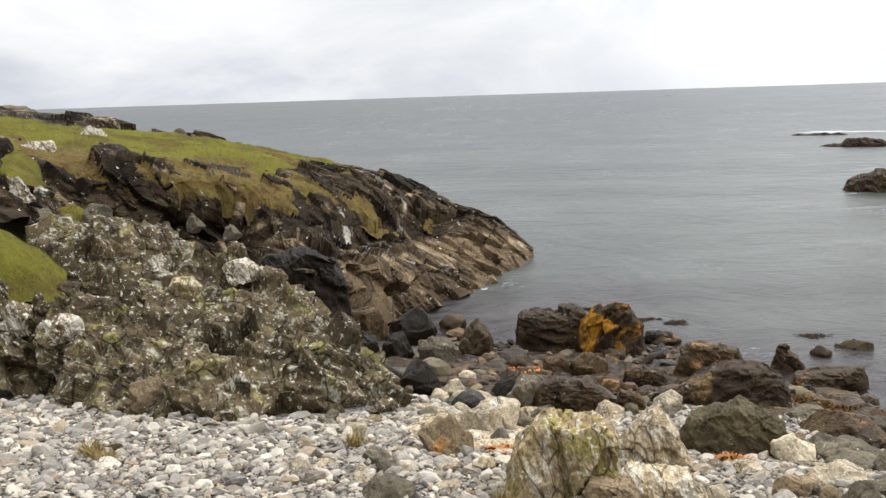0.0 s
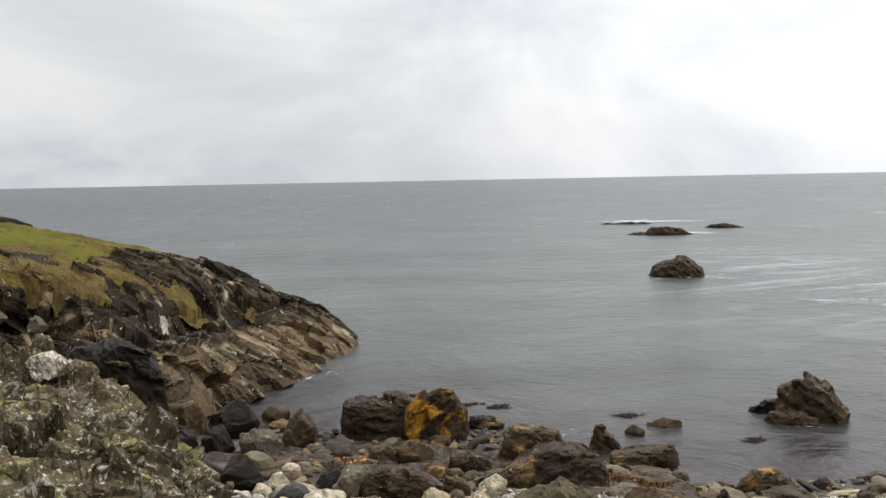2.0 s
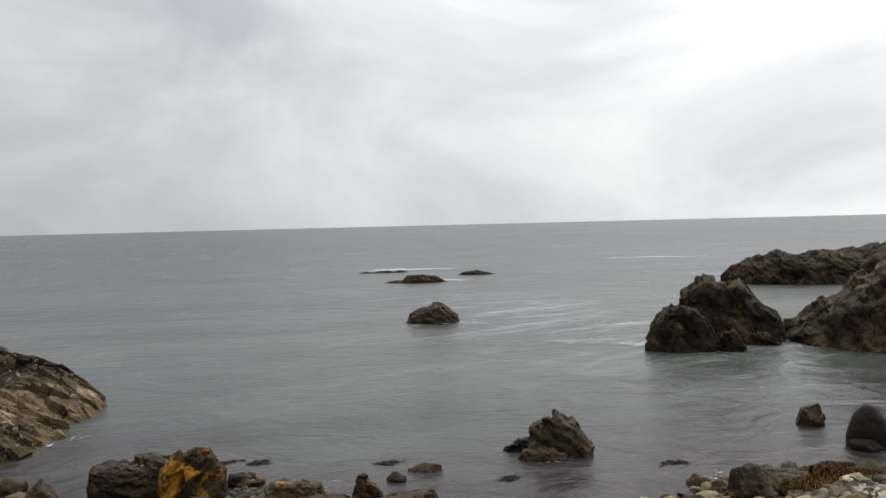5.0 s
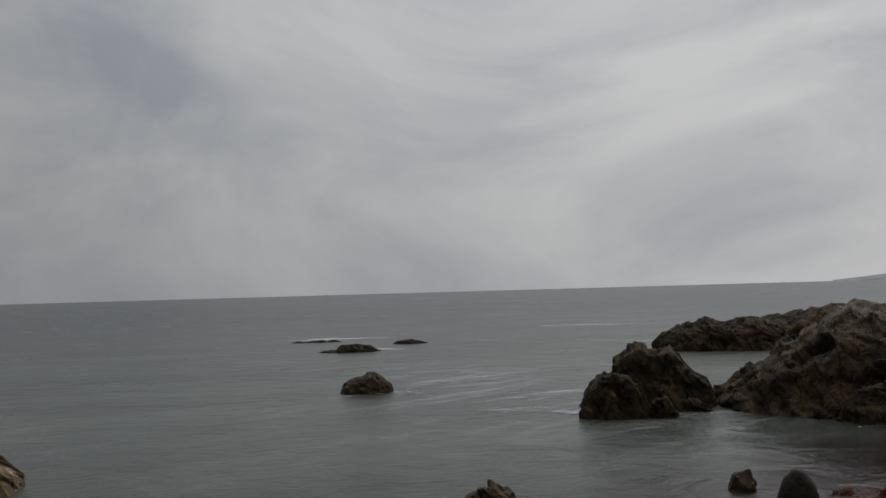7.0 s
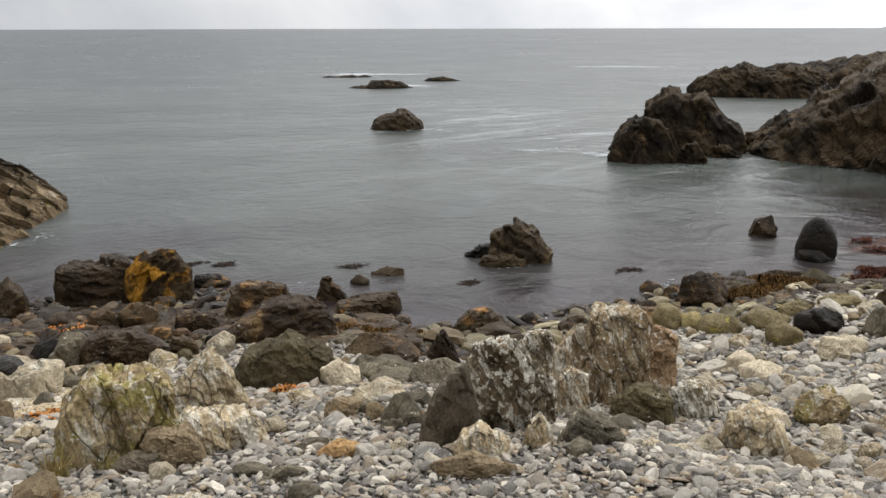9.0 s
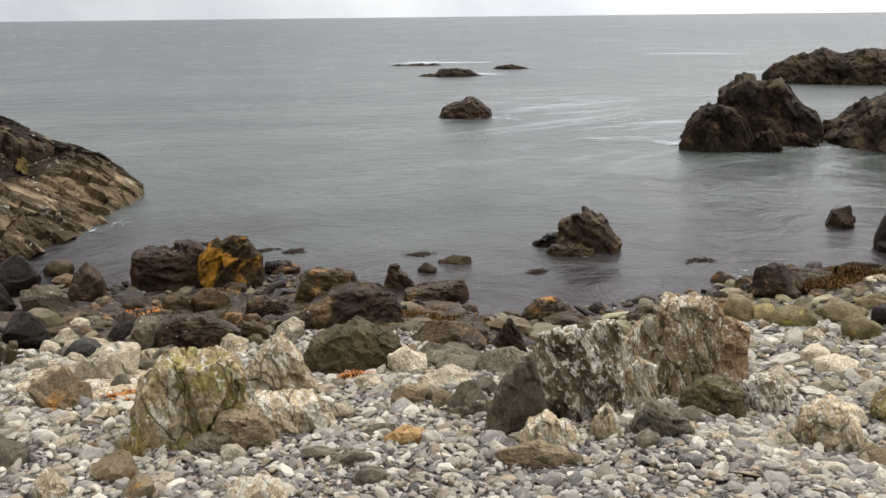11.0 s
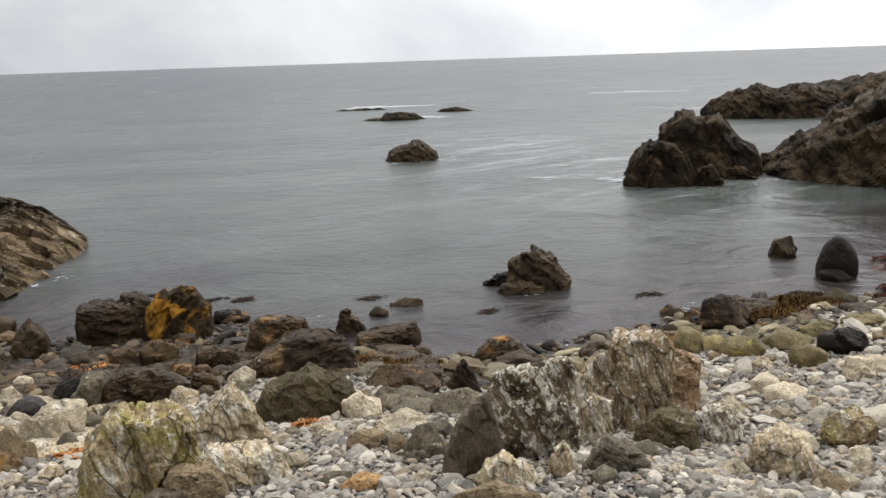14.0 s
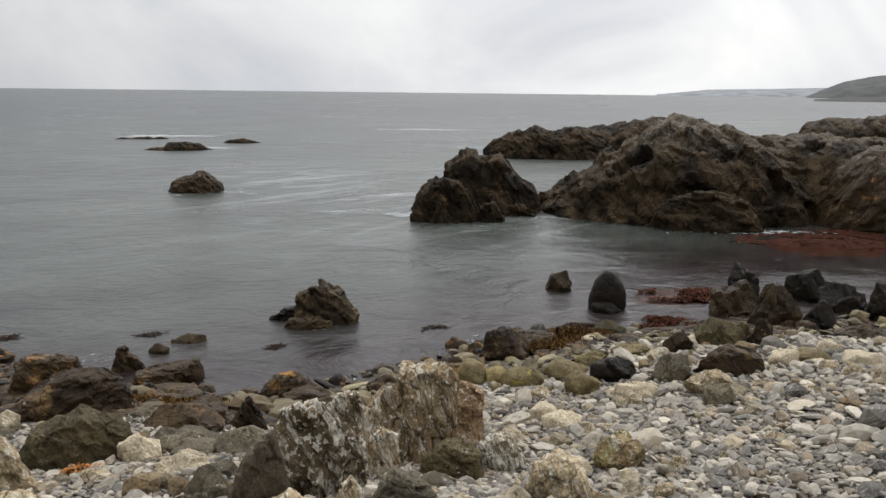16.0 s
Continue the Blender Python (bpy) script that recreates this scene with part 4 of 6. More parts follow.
# ---------------------------------------------------------------- reefs and sea stacks
def crag(name, label, x, y, z, yaw, w, d, front, kind, seed, profile, big=0.1, nu=130, nv=80, tilt=(8, 36, 0), power=0.8, lean=0.0, blocks=0.7, group="crags and rocks of the bay"):
    """A rock with the given skyline (part of its width, height), front and back sides rounded off to the ground."""
    u = np.linspace(0, 1, nu)
    line = np.array(profile)
    high = np.interp(u, line[:, 0], line[:, 1])
    top = high.max()
    ends = np.clip(1 - np.abs(2 * u - 1) ** 2.6, 0, 1) ** 0.6
    deep = d * (0.03 + 0.97 * ends)
    sunk = 0.25 * top + 0.05
    a = np.linspace(0, np.pi, nv)[:, None]
    rise = np.sin(a) ** power
    side = np.sign(-np.cos(a)) * np.abs(np.cos(a)) ** power
    py = np.where(side < 0, side * front * deep, side * (1 - front) * deep)
    pz = -sunk + (high + sunk) * rise
    px = (u - 0.5) * 1.06 * w + 0 * pz
    p = np.stack([px, py, pz], -1)
    n = grid_normals(p)
    n = n * np.where(n[nv // 2, nu // 2, 2] < 0, -1, 1)
    base, out = p.reshape(-1, 3), n.reshape(-1, 3)
    calm = (0.30 + 0.70 * ends[None, :] + 0 * pz).ravel()
    s = top ** 0.7
    many = int(np.clip(26 * w / max(top, 0.4 * w) * (1 + 0.1 * w), 26, 150))
    first = faceted(base, out, many, seed, tilt, 0.42, 0.2, (0.7, 1.0, 1.6), 0.35 * big, 1.6 * big)
    first = blurred(np.minimum(first, 0.35 * big).reshape(nv, nu)).ravel()
    p1 = base + out * (first * calm)[:, None]
    second = faceted(p1, out, 6 * many, seed + 3, tilt, 0.34, 0.14, (0.7, 1.0, 1.6), 0.12 * big, 0.34 * big)
    second = blurred(second.reshape(nv, nu)).ravel()
    q = base + (seed * 3.7, 0, 0)
    move = blocks * 0.16 * big * jointed(q, 0.30 * s, tilt, 1.7, seed + 5) + 0.03 * big * jointed(q, 0.12 * s, tilt, 1.6, seed + 7) + 0.15 * big * fbm(q / s * 1.8, 3, seed) + 0.04 * big * fbm(q / s * 12, 3, seed + 1)
    v = p1 + out * ((second + move - 0.15 * big) * calm)[:, None]
    v[:, 0] += lean * v[:, 2]
    ob = part(name, mesh_from(name, v, grid_faces(nu, nv), False), REEF if kind == "REEF" else ROCK[kind][0])
    ob.matrix_world = pose(x, y, z, 0, 0, yaw)
    if w < 4:
        TAKEN.append((x, y, 0.45 * max(w, d)))
    return tagged(ob, label, "rock" if name != "boulder" else "boulder", group)


crag("reef_rock", "small brown rock standing alone in the sea", 19.94, 44.21, 0.00, -24.3, 2.58, 2.02, 0.50, "brown", 702,
     [(0.00, 0.01), (0.08, 0.50), (0.30, 0.77), (0.53, 0.96), (0.66, 1.01), (0.81, 0.75), (0.96, 0.38), (1.00, 0.01)], big=0.13)
crag("reef_rock", "low dark rock awash in the waves", 32.68, 75.91, 0.00, -23.3, 5.31, 2.62, 0.50, "REEF", 703,
     [(0.00, 0.01), (0.14, 0.16), (0.30, 0.25), (0.37, 0.58), (0.60, 0.67), (0.83, 0.52), (0.93, 0.14), (1.00, 0.01)], big=0.1)
crag("reef_rock", "low dark rock awash in the waves", 42.23, 82.96, 0.00, -27.0, 3.44, 1.70, 0.50, "REEF", 704,
     [(0.00, 0.01), (0.16, 0.27), (0.52, 0.44), (0.76, 0.22), (1.00, 0.01)], big=0.08)
crag("reef_rock", "thin line of dark rock awash in the waves", 36.76, 94.04, 0.00, -21.3, 4.93, 1.95, 0.50, "REEF", 705,
     [(0.00, 0.02), (0.15, 0.16), (0.3, 0.05), (0.45, 0.18), (0.60, 0.24), (0.72, 0.08), (0.85, 0.22), (1.00, 0.04)], big=0.06)
crag("reef_rock", "broad dark rock mass of the rocky point", 33.72, 25.62, 0.00, -52.8, 11.88, 10.42, 0.50, "REEF", 716,
     [(0.00, 0.01), (0.03, 0.51), (0.12, 1.33), (0.20, 1.93), (0.25, 2.52), (0.37, 3.14), (0.42, 3.73), (0.46, 4.05), (0.56, 3.95), (0.64, 3.63), (0.71, 3.41), (0.82, 2.91), (0.90, 2.53), (1.00, 1.26)], big=0.62, nu=260, nv=130)
crag("reef_rock", "tall dark rock block of the rocky point", 38.6, 21.2, 0.00, -63.4, 8.6, 9.0, 0.45, "REEF", 717,
     [(0.00, 1.0), (0.08, 2.6), (0.18, 3.2), (0.40, 3.35), (0.62, 3.3), (0.85, 3.35), (1.00, 2.4)], big=0.30, nu=200, nv=120, tilt=(0, -62, 0))
crag("reef_rock", "tan ribbed rock at the end of the rocky point", 38.5, 16.3, 0.00, -63.4, 10.0, 8.5, 0.45, "brown", 730,
     [(0.00, 0.3), (0.05, 1.2), (0.12, 2.3), (0.22, 2.9), (0.35, 3.1), (0.55, 3.35), (0.75, 3.3), (1.00, 1.5)], big=0.34, nu=200, nv=120, tilt=(0, -55, 0))
crag("reef_rock", "far dark rock with a grassy cap", 69.99, 34.64, 0.00, -63.7, 12.79, 9.60, 0.50, "REEF", 718,
     [(0.00, 1.08), (0.08, 2.90), (0.20, 3.27), (0.38, 3.48), (0.53, 3.59), (0.78, 3.48), (1.00, 2.32)], big=0.4)
crag("reef_rock", "low dark reef beyond the rocky point", 53.94, 53.76, 0.00, -45.1, 9.66, 6.48, 0.50, "REEF", 719,
     [(0.00, 0.54), (0.08, 1.18), (0.13, 1.60), (0.30, 2.11), (0.43, 2.35), (0.53, 2.06), (0.67, 2.34), (0.81, 2.23), (0.93, 1.76), (1.00, 0.80)], big=0.5)
crag("reef_rock", "dark reef ridge beyond the rocky point", 70.22, 55.41, 0.00, -51.7, 17.04, 11.18, 0.50, "REEF", 720,
     [(0.00, 0.62), (0.08, 1.69), (0.22, 2.14), (0.33, 2.48), (0.45, 2.83), (0.59, 2.76), (0.75, 2.20), (0.91, 1.54), (1.00, 0.67)], big=0.5)
crag("wet_buttress", "black wet buttress at the foot of the headland", -2.80, 17.75, 0.30, 8.9, 1.75, 1.30, 0.35, "dark", 721,
     [(0.00, 0.58), (0.07, 1.48), (0.18, 1.78), (0.39, 1.85), (0.63, 1.88), (0.83, 1.75), (0.93, 1.28), (1.00, 0.30)], big=0.2, tilt=(12, 30, 20), power=0.55)
crag("boulder", "smooth dark grey slab leaning on the lichened boulder", 3.33, 6.41, 1.67, -27.4, 0.49, 0.24, 0.40, "slate", 722,
     [(0.00, 0.01), (0.08, 0.23), (0.27, 0.45), (0.54, 0.63), (0.75, 0.69), (0.88, 0.46), (1.00, 0.12)], big=0.02, tilt=(0, 80, 0), power=0.6)

crag("boulder", "large white-lichened boulder with a smooth dark side", 3.95, 6.71, 1.57, -30.5, 0.64, 0.46, 0.42, "lichen", 713,
     [(0.0, 0.29), (0.08, 0.5), (0.16, 0.7), (0.27, 0.79), (0.61, 0.83), (0.8, 0.8), (0.95, 0.66), (1.0, 0.35)], big=0.108, tilt=(0, 62, 0), power=0.55)
crag("boulder", "pale lichened block behind the large boulder", 6.12, 9.46, 0.61, -32.9, 0.54, 0.39, 0.42, "lichen", 715,
     [(0.0, 0.38), (0.1, 0.56), (0.38, 0.7), (0.76, 0.73), (0.91, 0.54), (1.0, 0.1)], big=0.095, tilt=(0, 60, 0), power=0.60)
crag("boulder", "narrow lichened block leaning on the large boulder", 4.25, 6.50, 1.59, -33.2, 0.29, 0.21, 0.42, "lichen", 731,
     [(0.0, 0.23), (0.14, 0.48), (0.52, 0.55), (0.85, 0.49), (1.0, 0.19)], big=0.072, tilt=(0, 70, 0), power=0.55)
crag("boulder", "large streaked boulder with yellow moss on top", 6.40, 8.56, 0.68, -36.9, 1.14, 0.84, 0.42, "streak", 714,
     [(0.0, 0.24), (0.13, 0.7), (0.26, 0.85), (0.4, 0.89), (0.45, 1.11), (0.65, 1.16), (0.89, 1.17), (1.0, 1.06), (1.05, 0.66), (1.0, 0.24)], big=0.152, tilt=(0, 66, 0), power=0.55)
crag("boulder", "narrow streaked rib of rock at the foot of a boulder", 5.34, 7.55, 1.10, -35.3, 0.33, 0.24, 0.42, "streak", 732,
     [(0.0, 0.14), (0.11, 0.43), (0.48, 0.52), (0.88, 0.46), (1.0, 0.16)], big=0.068, tilt=(0, 72, 0), power=0.55)
crag("boulder", "pinkish tan block with pale lichen beside the streaked boulder", 7.55, 9.00, 0.50, -40.1, 0.60, 0.45, 0.42, "pink", 733,
     [(0.0, 0.38), (0.12, 0.74), (0.51, 0.81), (0.96, 0.75), (1.11, 0.5), (1.0, 0.2)], big=0.105, tilt=(0, 20, 0), power=0.60)
crag("boulder", "dark olive rounded boulder below the streaked one", 6.21, 7.51, 0.87, -39.6, 0.67, 0.50, 0.42, "olivedark", 734,
     [(0.0, 0.06), (0.15, 0.33), (0.4, 0.43), (0.74, 0.42), (0.96, 0.28), (1.0, 0.09)], big=0.056, tilt=(0, 20, 0), power=0.70)
crag("boulder", "dark wedge of rock with pale stripes on the shingle", 4.32, 5.83, 1.71, -36.6, 0.51, 0.38, 0.42, "grey", 735,
     [(0.0, 0.01), (0.19, 0.21), (0.4, 0.29), (0.75, 0.21), (1.0, 0.08)], big=0.038, tilt=(0, 25, 0), power=0.60)
crag("boulder", "small upright ridged stone among pebbles", 3.90, 5.96, 1.70, -33.2, 0.23, 0.17, 0.42, "ridge", 736,
     [(0.0, 0.06), (0.24, 0.23), (0.57, 0.29), (0.86, 0.22), (1.0, 0.08)], big=0.038, tilt=(0, 75, 0), power=0.60)
crag("boulder", "pale ridged stone at the foot of the lichened boulder", 3.44, 6.05, 1.71, -29.7, 0.48, 0.35, 0.42, "ridge", 737,
     [(0.0, 0.03), (0.17, 0.19), (0.44, 0.27), (0.73, 0.18), (1.0, 0.08)], big=0.035, tilt=(0, 65, 0), power=0.60)
crag("boulder", "low lichened rock on the shingle", 7.10, 7.68, 0.68, -42.8, 0.55, 0.43, 0.42, "lichen", 738,
     [(0.0, 0.05), (0.09, 0.35), (0.41, 0.45), (0.74, 0.39), (1.0, 0.14)], big=0.059, tilt=(0, 60, 0), power=0.60)
crag("boulder", "pale ribbed bedrock knob on the shingle", 6.43, 6.14, 1.04, -46.4, 0.68, 0.56, 0.42, "ridge", 739,
     [(0.0, 0.02), (0.2, 0.36), (0.51, 0.48), (0.73, 0.42), (1.0, 0.17)], big=0.062, tilt=(0, 80, 0), power=0.60)
crag("boulder", "mossy grey bedrock knob on the shingle", 0.92, 7.63, 1.54, -6.7, 0.94, 0.73, 0.42, "moss", 710,
     [(0.0, 0.28), (0.13, 0.59), (0.25, 0.72), (0.37, 0.78), (0.51, 0.75), (0.7, 0.75), (0.85, 0.74), (0.92, 0.65), (0.97, 0.39), (1.0, 0.08)], big=0.101, tilt=(0, 68, 0), power=0.50)
crag("boulder", "pale ridged rock beside the mossy knob", 1.98, 9.03, 1.24, -12.3, 0.80, 0.58, 0.42, "ridge", 711,
     [(0.0, 0.17), (0.21, 0.41), (0.37, 0.56), (0.55, 0.63), (0.66, 0.55), (0.8, 0.31), (1.0, 0.05)], big=0.082, tilt=(0, 40, 0), power=0.65)
crag("boulder", "low pale ridged bedrock beside the mossy knob", 1.72, 7.55, 1.51, -12.7, 0.80, 0.59, 0.42, "ridge", 712,
     [(0.0, 0.22), (0.19, 0.36), (0.45, 0.34), (0.75, 0.33), (0.89, 0.22), (1.0, 0.03)], big=0.047, tilt=(0, 50, 0), power=0.65)
crag("boulder", "tan slab broken from the mossy knob", 1.28, 7.26, 1.58, -9.9, 0.49, 0.38, 0.42, "tan", 740,
     [(0.0, 0.2), (0.15, 0.31), (0.69, 0.3), (0.86, 0.22), (1.0, 0.03)], big=0.040, tilt=(0, 10, 0), power=0.50)
crag("boulder", "dark grey stone under the mossy knob", 0.99, 7.20, 1.60, -7.8, 0.37, 0.28, 0.42, "slate", 741,
     [(0.0, 0.09), (0.39, 0.17), (0.87, 0.17), (1.0, 0.01)], big=0.022, tilt=(0, 20, 0), power=0.60)
crag("boulder", "dark brown boulder standing among wet stones", 2.03, 18.10, 0.02, -6.3, 1.45, 1.11, 0.42, "umber", 708,
     [(0.0, 0.33), (0.06, 0.68), (0.15, 0.79), (0.46, 0.77), (0.75, 0.84), (0.87, 0.78), (0.98, 0.51), (1.0, 0.06)], big=0.109, tilt=(0, 8, 0), power=0.50)
crag("boulder", "dark boulder with a bright orange lichen top", 3.03, 17.55, 0.05, -9.8, 1.17, 0.87, 0.42, "orange", 709,
     [(0.0, 0.16), (0.07, 0.64), (0.28, 0.89), (0.51, 0.97), (0.73, 0.96), (0.85, 0.8), (0.97, 0.61), (1.1, 0.48), (1.06, 0.21), (1.0, 0.01)], big=0.126, tilt=(0, -38, 0), power=0.60)
crag("boulder", "small dark boulder at the water's edge", 4.19, 18.42, -0.07, -12.8, 0.68, 0.49, 0.42, "dark", 742,
     [(0.0, 0.14), (0.13, 0.3), (0.78, 0.27), (1.0, 0.09)], big=0.039, tilt=(0, 5, 0), power=0.50)
crag("boulder", "rust-stained rock ledge leaning on a brown boulder", 4.15, 14.88, 0.32, -15.5, 1.08, 0.76, 0.42, "rust", 724,
     [(0.0, 0.04), (0.11, 0.47), (0.29, 0.6), (0.63, 0.58), (0.89, 0.54), (1.0, 0.26)], big=0.078, tilt=(0, 25, 0), power=0.60)
crag("boulder", "broad dark brown boulder at the water's edge", 3.89, 12.81, 0.60, -16.9, 1.53, 1.07, 0.42, "umber", 743,
     [(0.0, 0.13), (0.15, 0.32), (0.32, 0.5), (0.53, 0.6), (0.74, 0.59), (0.9, 0.46), (0.99, 0.23), (1.0, 0.01)], big=0.078, tilt=(0, -12, 0), power=0.70)
crag("boulder", "dark olive craggy rock with pale seams", 3.04, 9.92, 1.06, -17.0, 1.21, 0.85, 0.42, "olivedark", 744,
     [(0.0, 0.08), (0.17, 0.39), (0.39, 0.48), (0.55, 0.56), (0.76, 0.49), (0.91, 0.34), (1.0, 0.03)], big=0.073, tilt=(0, 35, 0), power=0.65)
crag("boulder", "blocky dark brown boulder among pale stones", 1.56, 12.13, 0.77, -7.2, 0.98, 0.74, 0.42, "umber", 745,
     [(0.0, 0.15), (0.11, 0.38), (0.33, 0.51), (0.75, 0.46), (0.96, 0.32), (1.0, 0.04)], big=0.066, tilt=(0, 12, 0), power=0.50)
crag("boulder", "small ochre block among pale stones", 2.40, 12.34, 0.72, -11.0, 0.38, 0.28, 0.42, "rust", 746,
     [(0.0, 0.07), (0.18, 0.29), (0.76, 0.23), (0.98, 0.14), (1.0, 0.01)], big=0.038, tilt=(0, 10, 0), power=0.50)
crag("boulder", "dark brown broken boulder among wet stones", 3.06, 14.21, 0.44, -12.1, 0.78, 0.57, 0.42, "umber", 747,
     [(0.0, 0.1), (0.07, 0.3), (0.43, 0.33), (0.75, 0.26), (1.0, 0.01)], big=0.043, tilt=(0, 12, 0), power=0.55)
crag("boulder", "brown dome-shaped boulder in the shallows", 7.59, 13.49, -0.02, -29.4, 0.93, 0.66, 0.42, "brown", 748,
     [(0.0, 0.02), (0.16, 0.22), (0.31, 0.34), (0.61, 0.37), (0.87, 0.27), (1.0, 0.01)], big=0.048, tilt=(0, -20, 0), power=0.70)
crag("boulder", "dark pointed boulder at the water's edge", 5.57, 10.90, 0.54, -27.1, 0.43, 0.30, 0.42, "umber", 749,
     [(0.0, 0.09), (0.26, 0.41), (0.53, 0.48), (0.79, 0.26), (1.0, 0.05)], big=0.062, tilt=(0, 60, 0), power=0.60)
crag("boulder", "flat banded slab of brown rock in the shallows", 6.31, 15.43, -0.11, -22.2, 1.22, 0.84, 0.42, "brown", 723,
     [(0.0, 0.08), (0.11, 0.26), (0.45, 0.35), (0.79, 0.39), (0.91, 0.44), (0.99, 0.28), (1.0, 0.1)], big=0.057, tilt=(0, 4, 0), power=0.50)
crag("boulder", "dark upright boulder in the shallows", 6.02, 16.41, -0.17, -20.1, 0.58, 0.41, 0.42, "umber", 750,
     [(0.0, 0.21), (0.15, 0.58), (0.4, 0.61), (0.66, 0.42), (1.0, 0.16)], big=0.079, tilt=(0, 40, 0), power=0.60)
crag("boulder", "dark streaked boulder leaning in shallow water", 10.77, 17.39, -0.42, -31.8, 1.36, 0.97, 0.42, "streakdark", 706,
     [(0.0, 0.59), (0.07, 1.05), (0.26, 1.23), (0.44, 1.3), (0.66, 1.18), (0.85, 0.86), (1.0, 0.59)], big=0.169, tilt=(0, 38, 0), power=0.65)
crag("boulder", "dark low boulder in shallow water", 10.23, 18.11, -0.49, -29.5, 0.75, 0.53, 0.42, "dark", 707,
     [(0.0, 0.52), (0.28, 0.68), (0.7, 0.76), (1.0, 0.53)], big=0.099, tilt=(0, 10, 0), power=0.60)
crag("boulder", "brown foot of a streaked boulder in shallow water", 10.24, 17.19, -0.40, -30.8, 1.06, 0.75, 0.42, "brown", 751,
     [(0.0, 0.37), (0.11, 0.57), (0.43, 0.65), (0.88, 0.56), (1.0, 0.39)], big=0.085, tilt=(0, 10, 0), power=0.60)
crag("sea_rock", "dark craggy sea rock standing in the water", 26.40, 30.67, -2.20, -40.7, 5.30, 3.68, 0.50, "REEF", 701,
     [(0.0, 1.97), (0.09, 2.96), (0.18, 3.45), (0.27, 3.57), (0.31, 4.28), (0.38, 4.71), (0.46, 4.8), (0.56, 4.61), (0.65, 4.66), (0.7, 4.7), (0.74, 4.47), (0.8, 4.04), (0.89, 3.69), (0.96, 3.45), (1.01, 2.86), (1.0, 2.19)], big=0.518, tilt=(8, 52, 0), power=0.70)
crag("sea_rock", "dark block at the foot of the sea rock", 23.21, 28.73, -1.92, -38.9, 2.49, 1.25, 0.50, "REEF", 752,
     [(0.0, 2.1), (0.14, 2.77), (0.34, 3.34), (0.47, 3.47), (0.69, 3.43), (0.86, 3.12), (0.98, 2.51), (1.0, 2.02)], big=0.350, tilt=(8, 60, 0), power=0.65)
crag("sea_rock", "low dark block at the foot of the sea rock", 24.60, 27.66, -1.85, -41.6, 1.17, 0.72, 0.50, "REEF", 753,
     [(0.0, 1.9), (0.25, 2.43), (0.62, 2.54), (1.0, 1.95)], big=0.356, tilt=(8, 60, 0), power=0.65)
crag("sea_rock", "low brown block at the foot of the sea rock", 26.83, 28.33, -1.98, -43.4, 1.40, 0.86, 0.50, "REEF", 754,
     [(0.0, 2.0), (0.3, 2.4), (0.71, 2.43), (1.0, 2.06)], big=0.340, tilt=(8, 40, 0), power=0.65)
crag("sea_rock", "small dark rock in the gap beside the sea rock", 29.55, 29.45, -2.16, -45.1, 0.72, 0.52, 0.50, "REEF", 755,
     [(0.0, 2.32), (0.38, 2.89), (0.72, 2.79), (1.0, 2.26)], big=0.405, tilt=(8, 40, 0), power=0.65)
crag("reef_rock", "dark low dome at the foot of the rocky point", 29.78, 21.34, -1.35, -54.5, 3.99, 1.59, 0.50, "REEF", 757,
     [(0.0, 1.44), (0.19, 2.36), (0.42, 2.74), (0.66, 2.82), (0.85, 2.44), (1.0, 1.6)], big=0.338, tilt=(8, 15, 0), power=0.70)


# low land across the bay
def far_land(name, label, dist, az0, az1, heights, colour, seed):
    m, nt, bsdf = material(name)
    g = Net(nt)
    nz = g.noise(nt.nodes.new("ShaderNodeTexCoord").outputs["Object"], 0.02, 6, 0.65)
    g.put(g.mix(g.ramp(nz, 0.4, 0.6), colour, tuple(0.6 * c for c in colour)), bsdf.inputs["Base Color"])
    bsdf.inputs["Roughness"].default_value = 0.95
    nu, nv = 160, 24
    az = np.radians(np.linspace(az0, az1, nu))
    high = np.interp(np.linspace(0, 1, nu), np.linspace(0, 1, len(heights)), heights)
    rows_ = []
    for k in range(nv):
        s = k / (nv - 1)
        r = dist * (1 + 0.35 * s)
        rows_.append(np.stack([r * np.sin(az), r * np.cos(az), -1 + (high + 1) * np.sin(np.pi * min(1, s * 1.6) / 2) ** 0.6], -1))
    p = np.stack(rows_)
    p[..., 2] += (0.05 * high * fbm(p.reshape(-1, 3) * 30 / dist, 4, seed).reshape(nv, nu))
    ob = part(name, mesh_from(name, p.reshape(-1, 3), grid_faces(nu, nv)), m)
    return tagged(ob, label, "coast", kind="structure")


# distance haze is put into the colour: the farthest coast is the palest
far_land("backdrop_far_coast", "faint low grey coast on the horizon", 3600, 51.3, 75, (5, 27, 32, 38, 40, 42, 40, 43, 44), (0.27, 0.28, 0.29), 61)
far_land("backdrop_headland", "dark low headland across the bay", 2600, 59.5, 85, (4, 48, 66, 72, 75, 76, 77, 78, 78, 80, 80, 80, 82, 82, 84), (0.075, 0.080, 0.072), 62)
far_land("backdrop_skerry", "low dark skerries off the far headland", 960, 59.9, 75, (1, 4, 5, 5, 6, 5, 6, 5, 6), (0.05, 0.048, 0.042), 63)

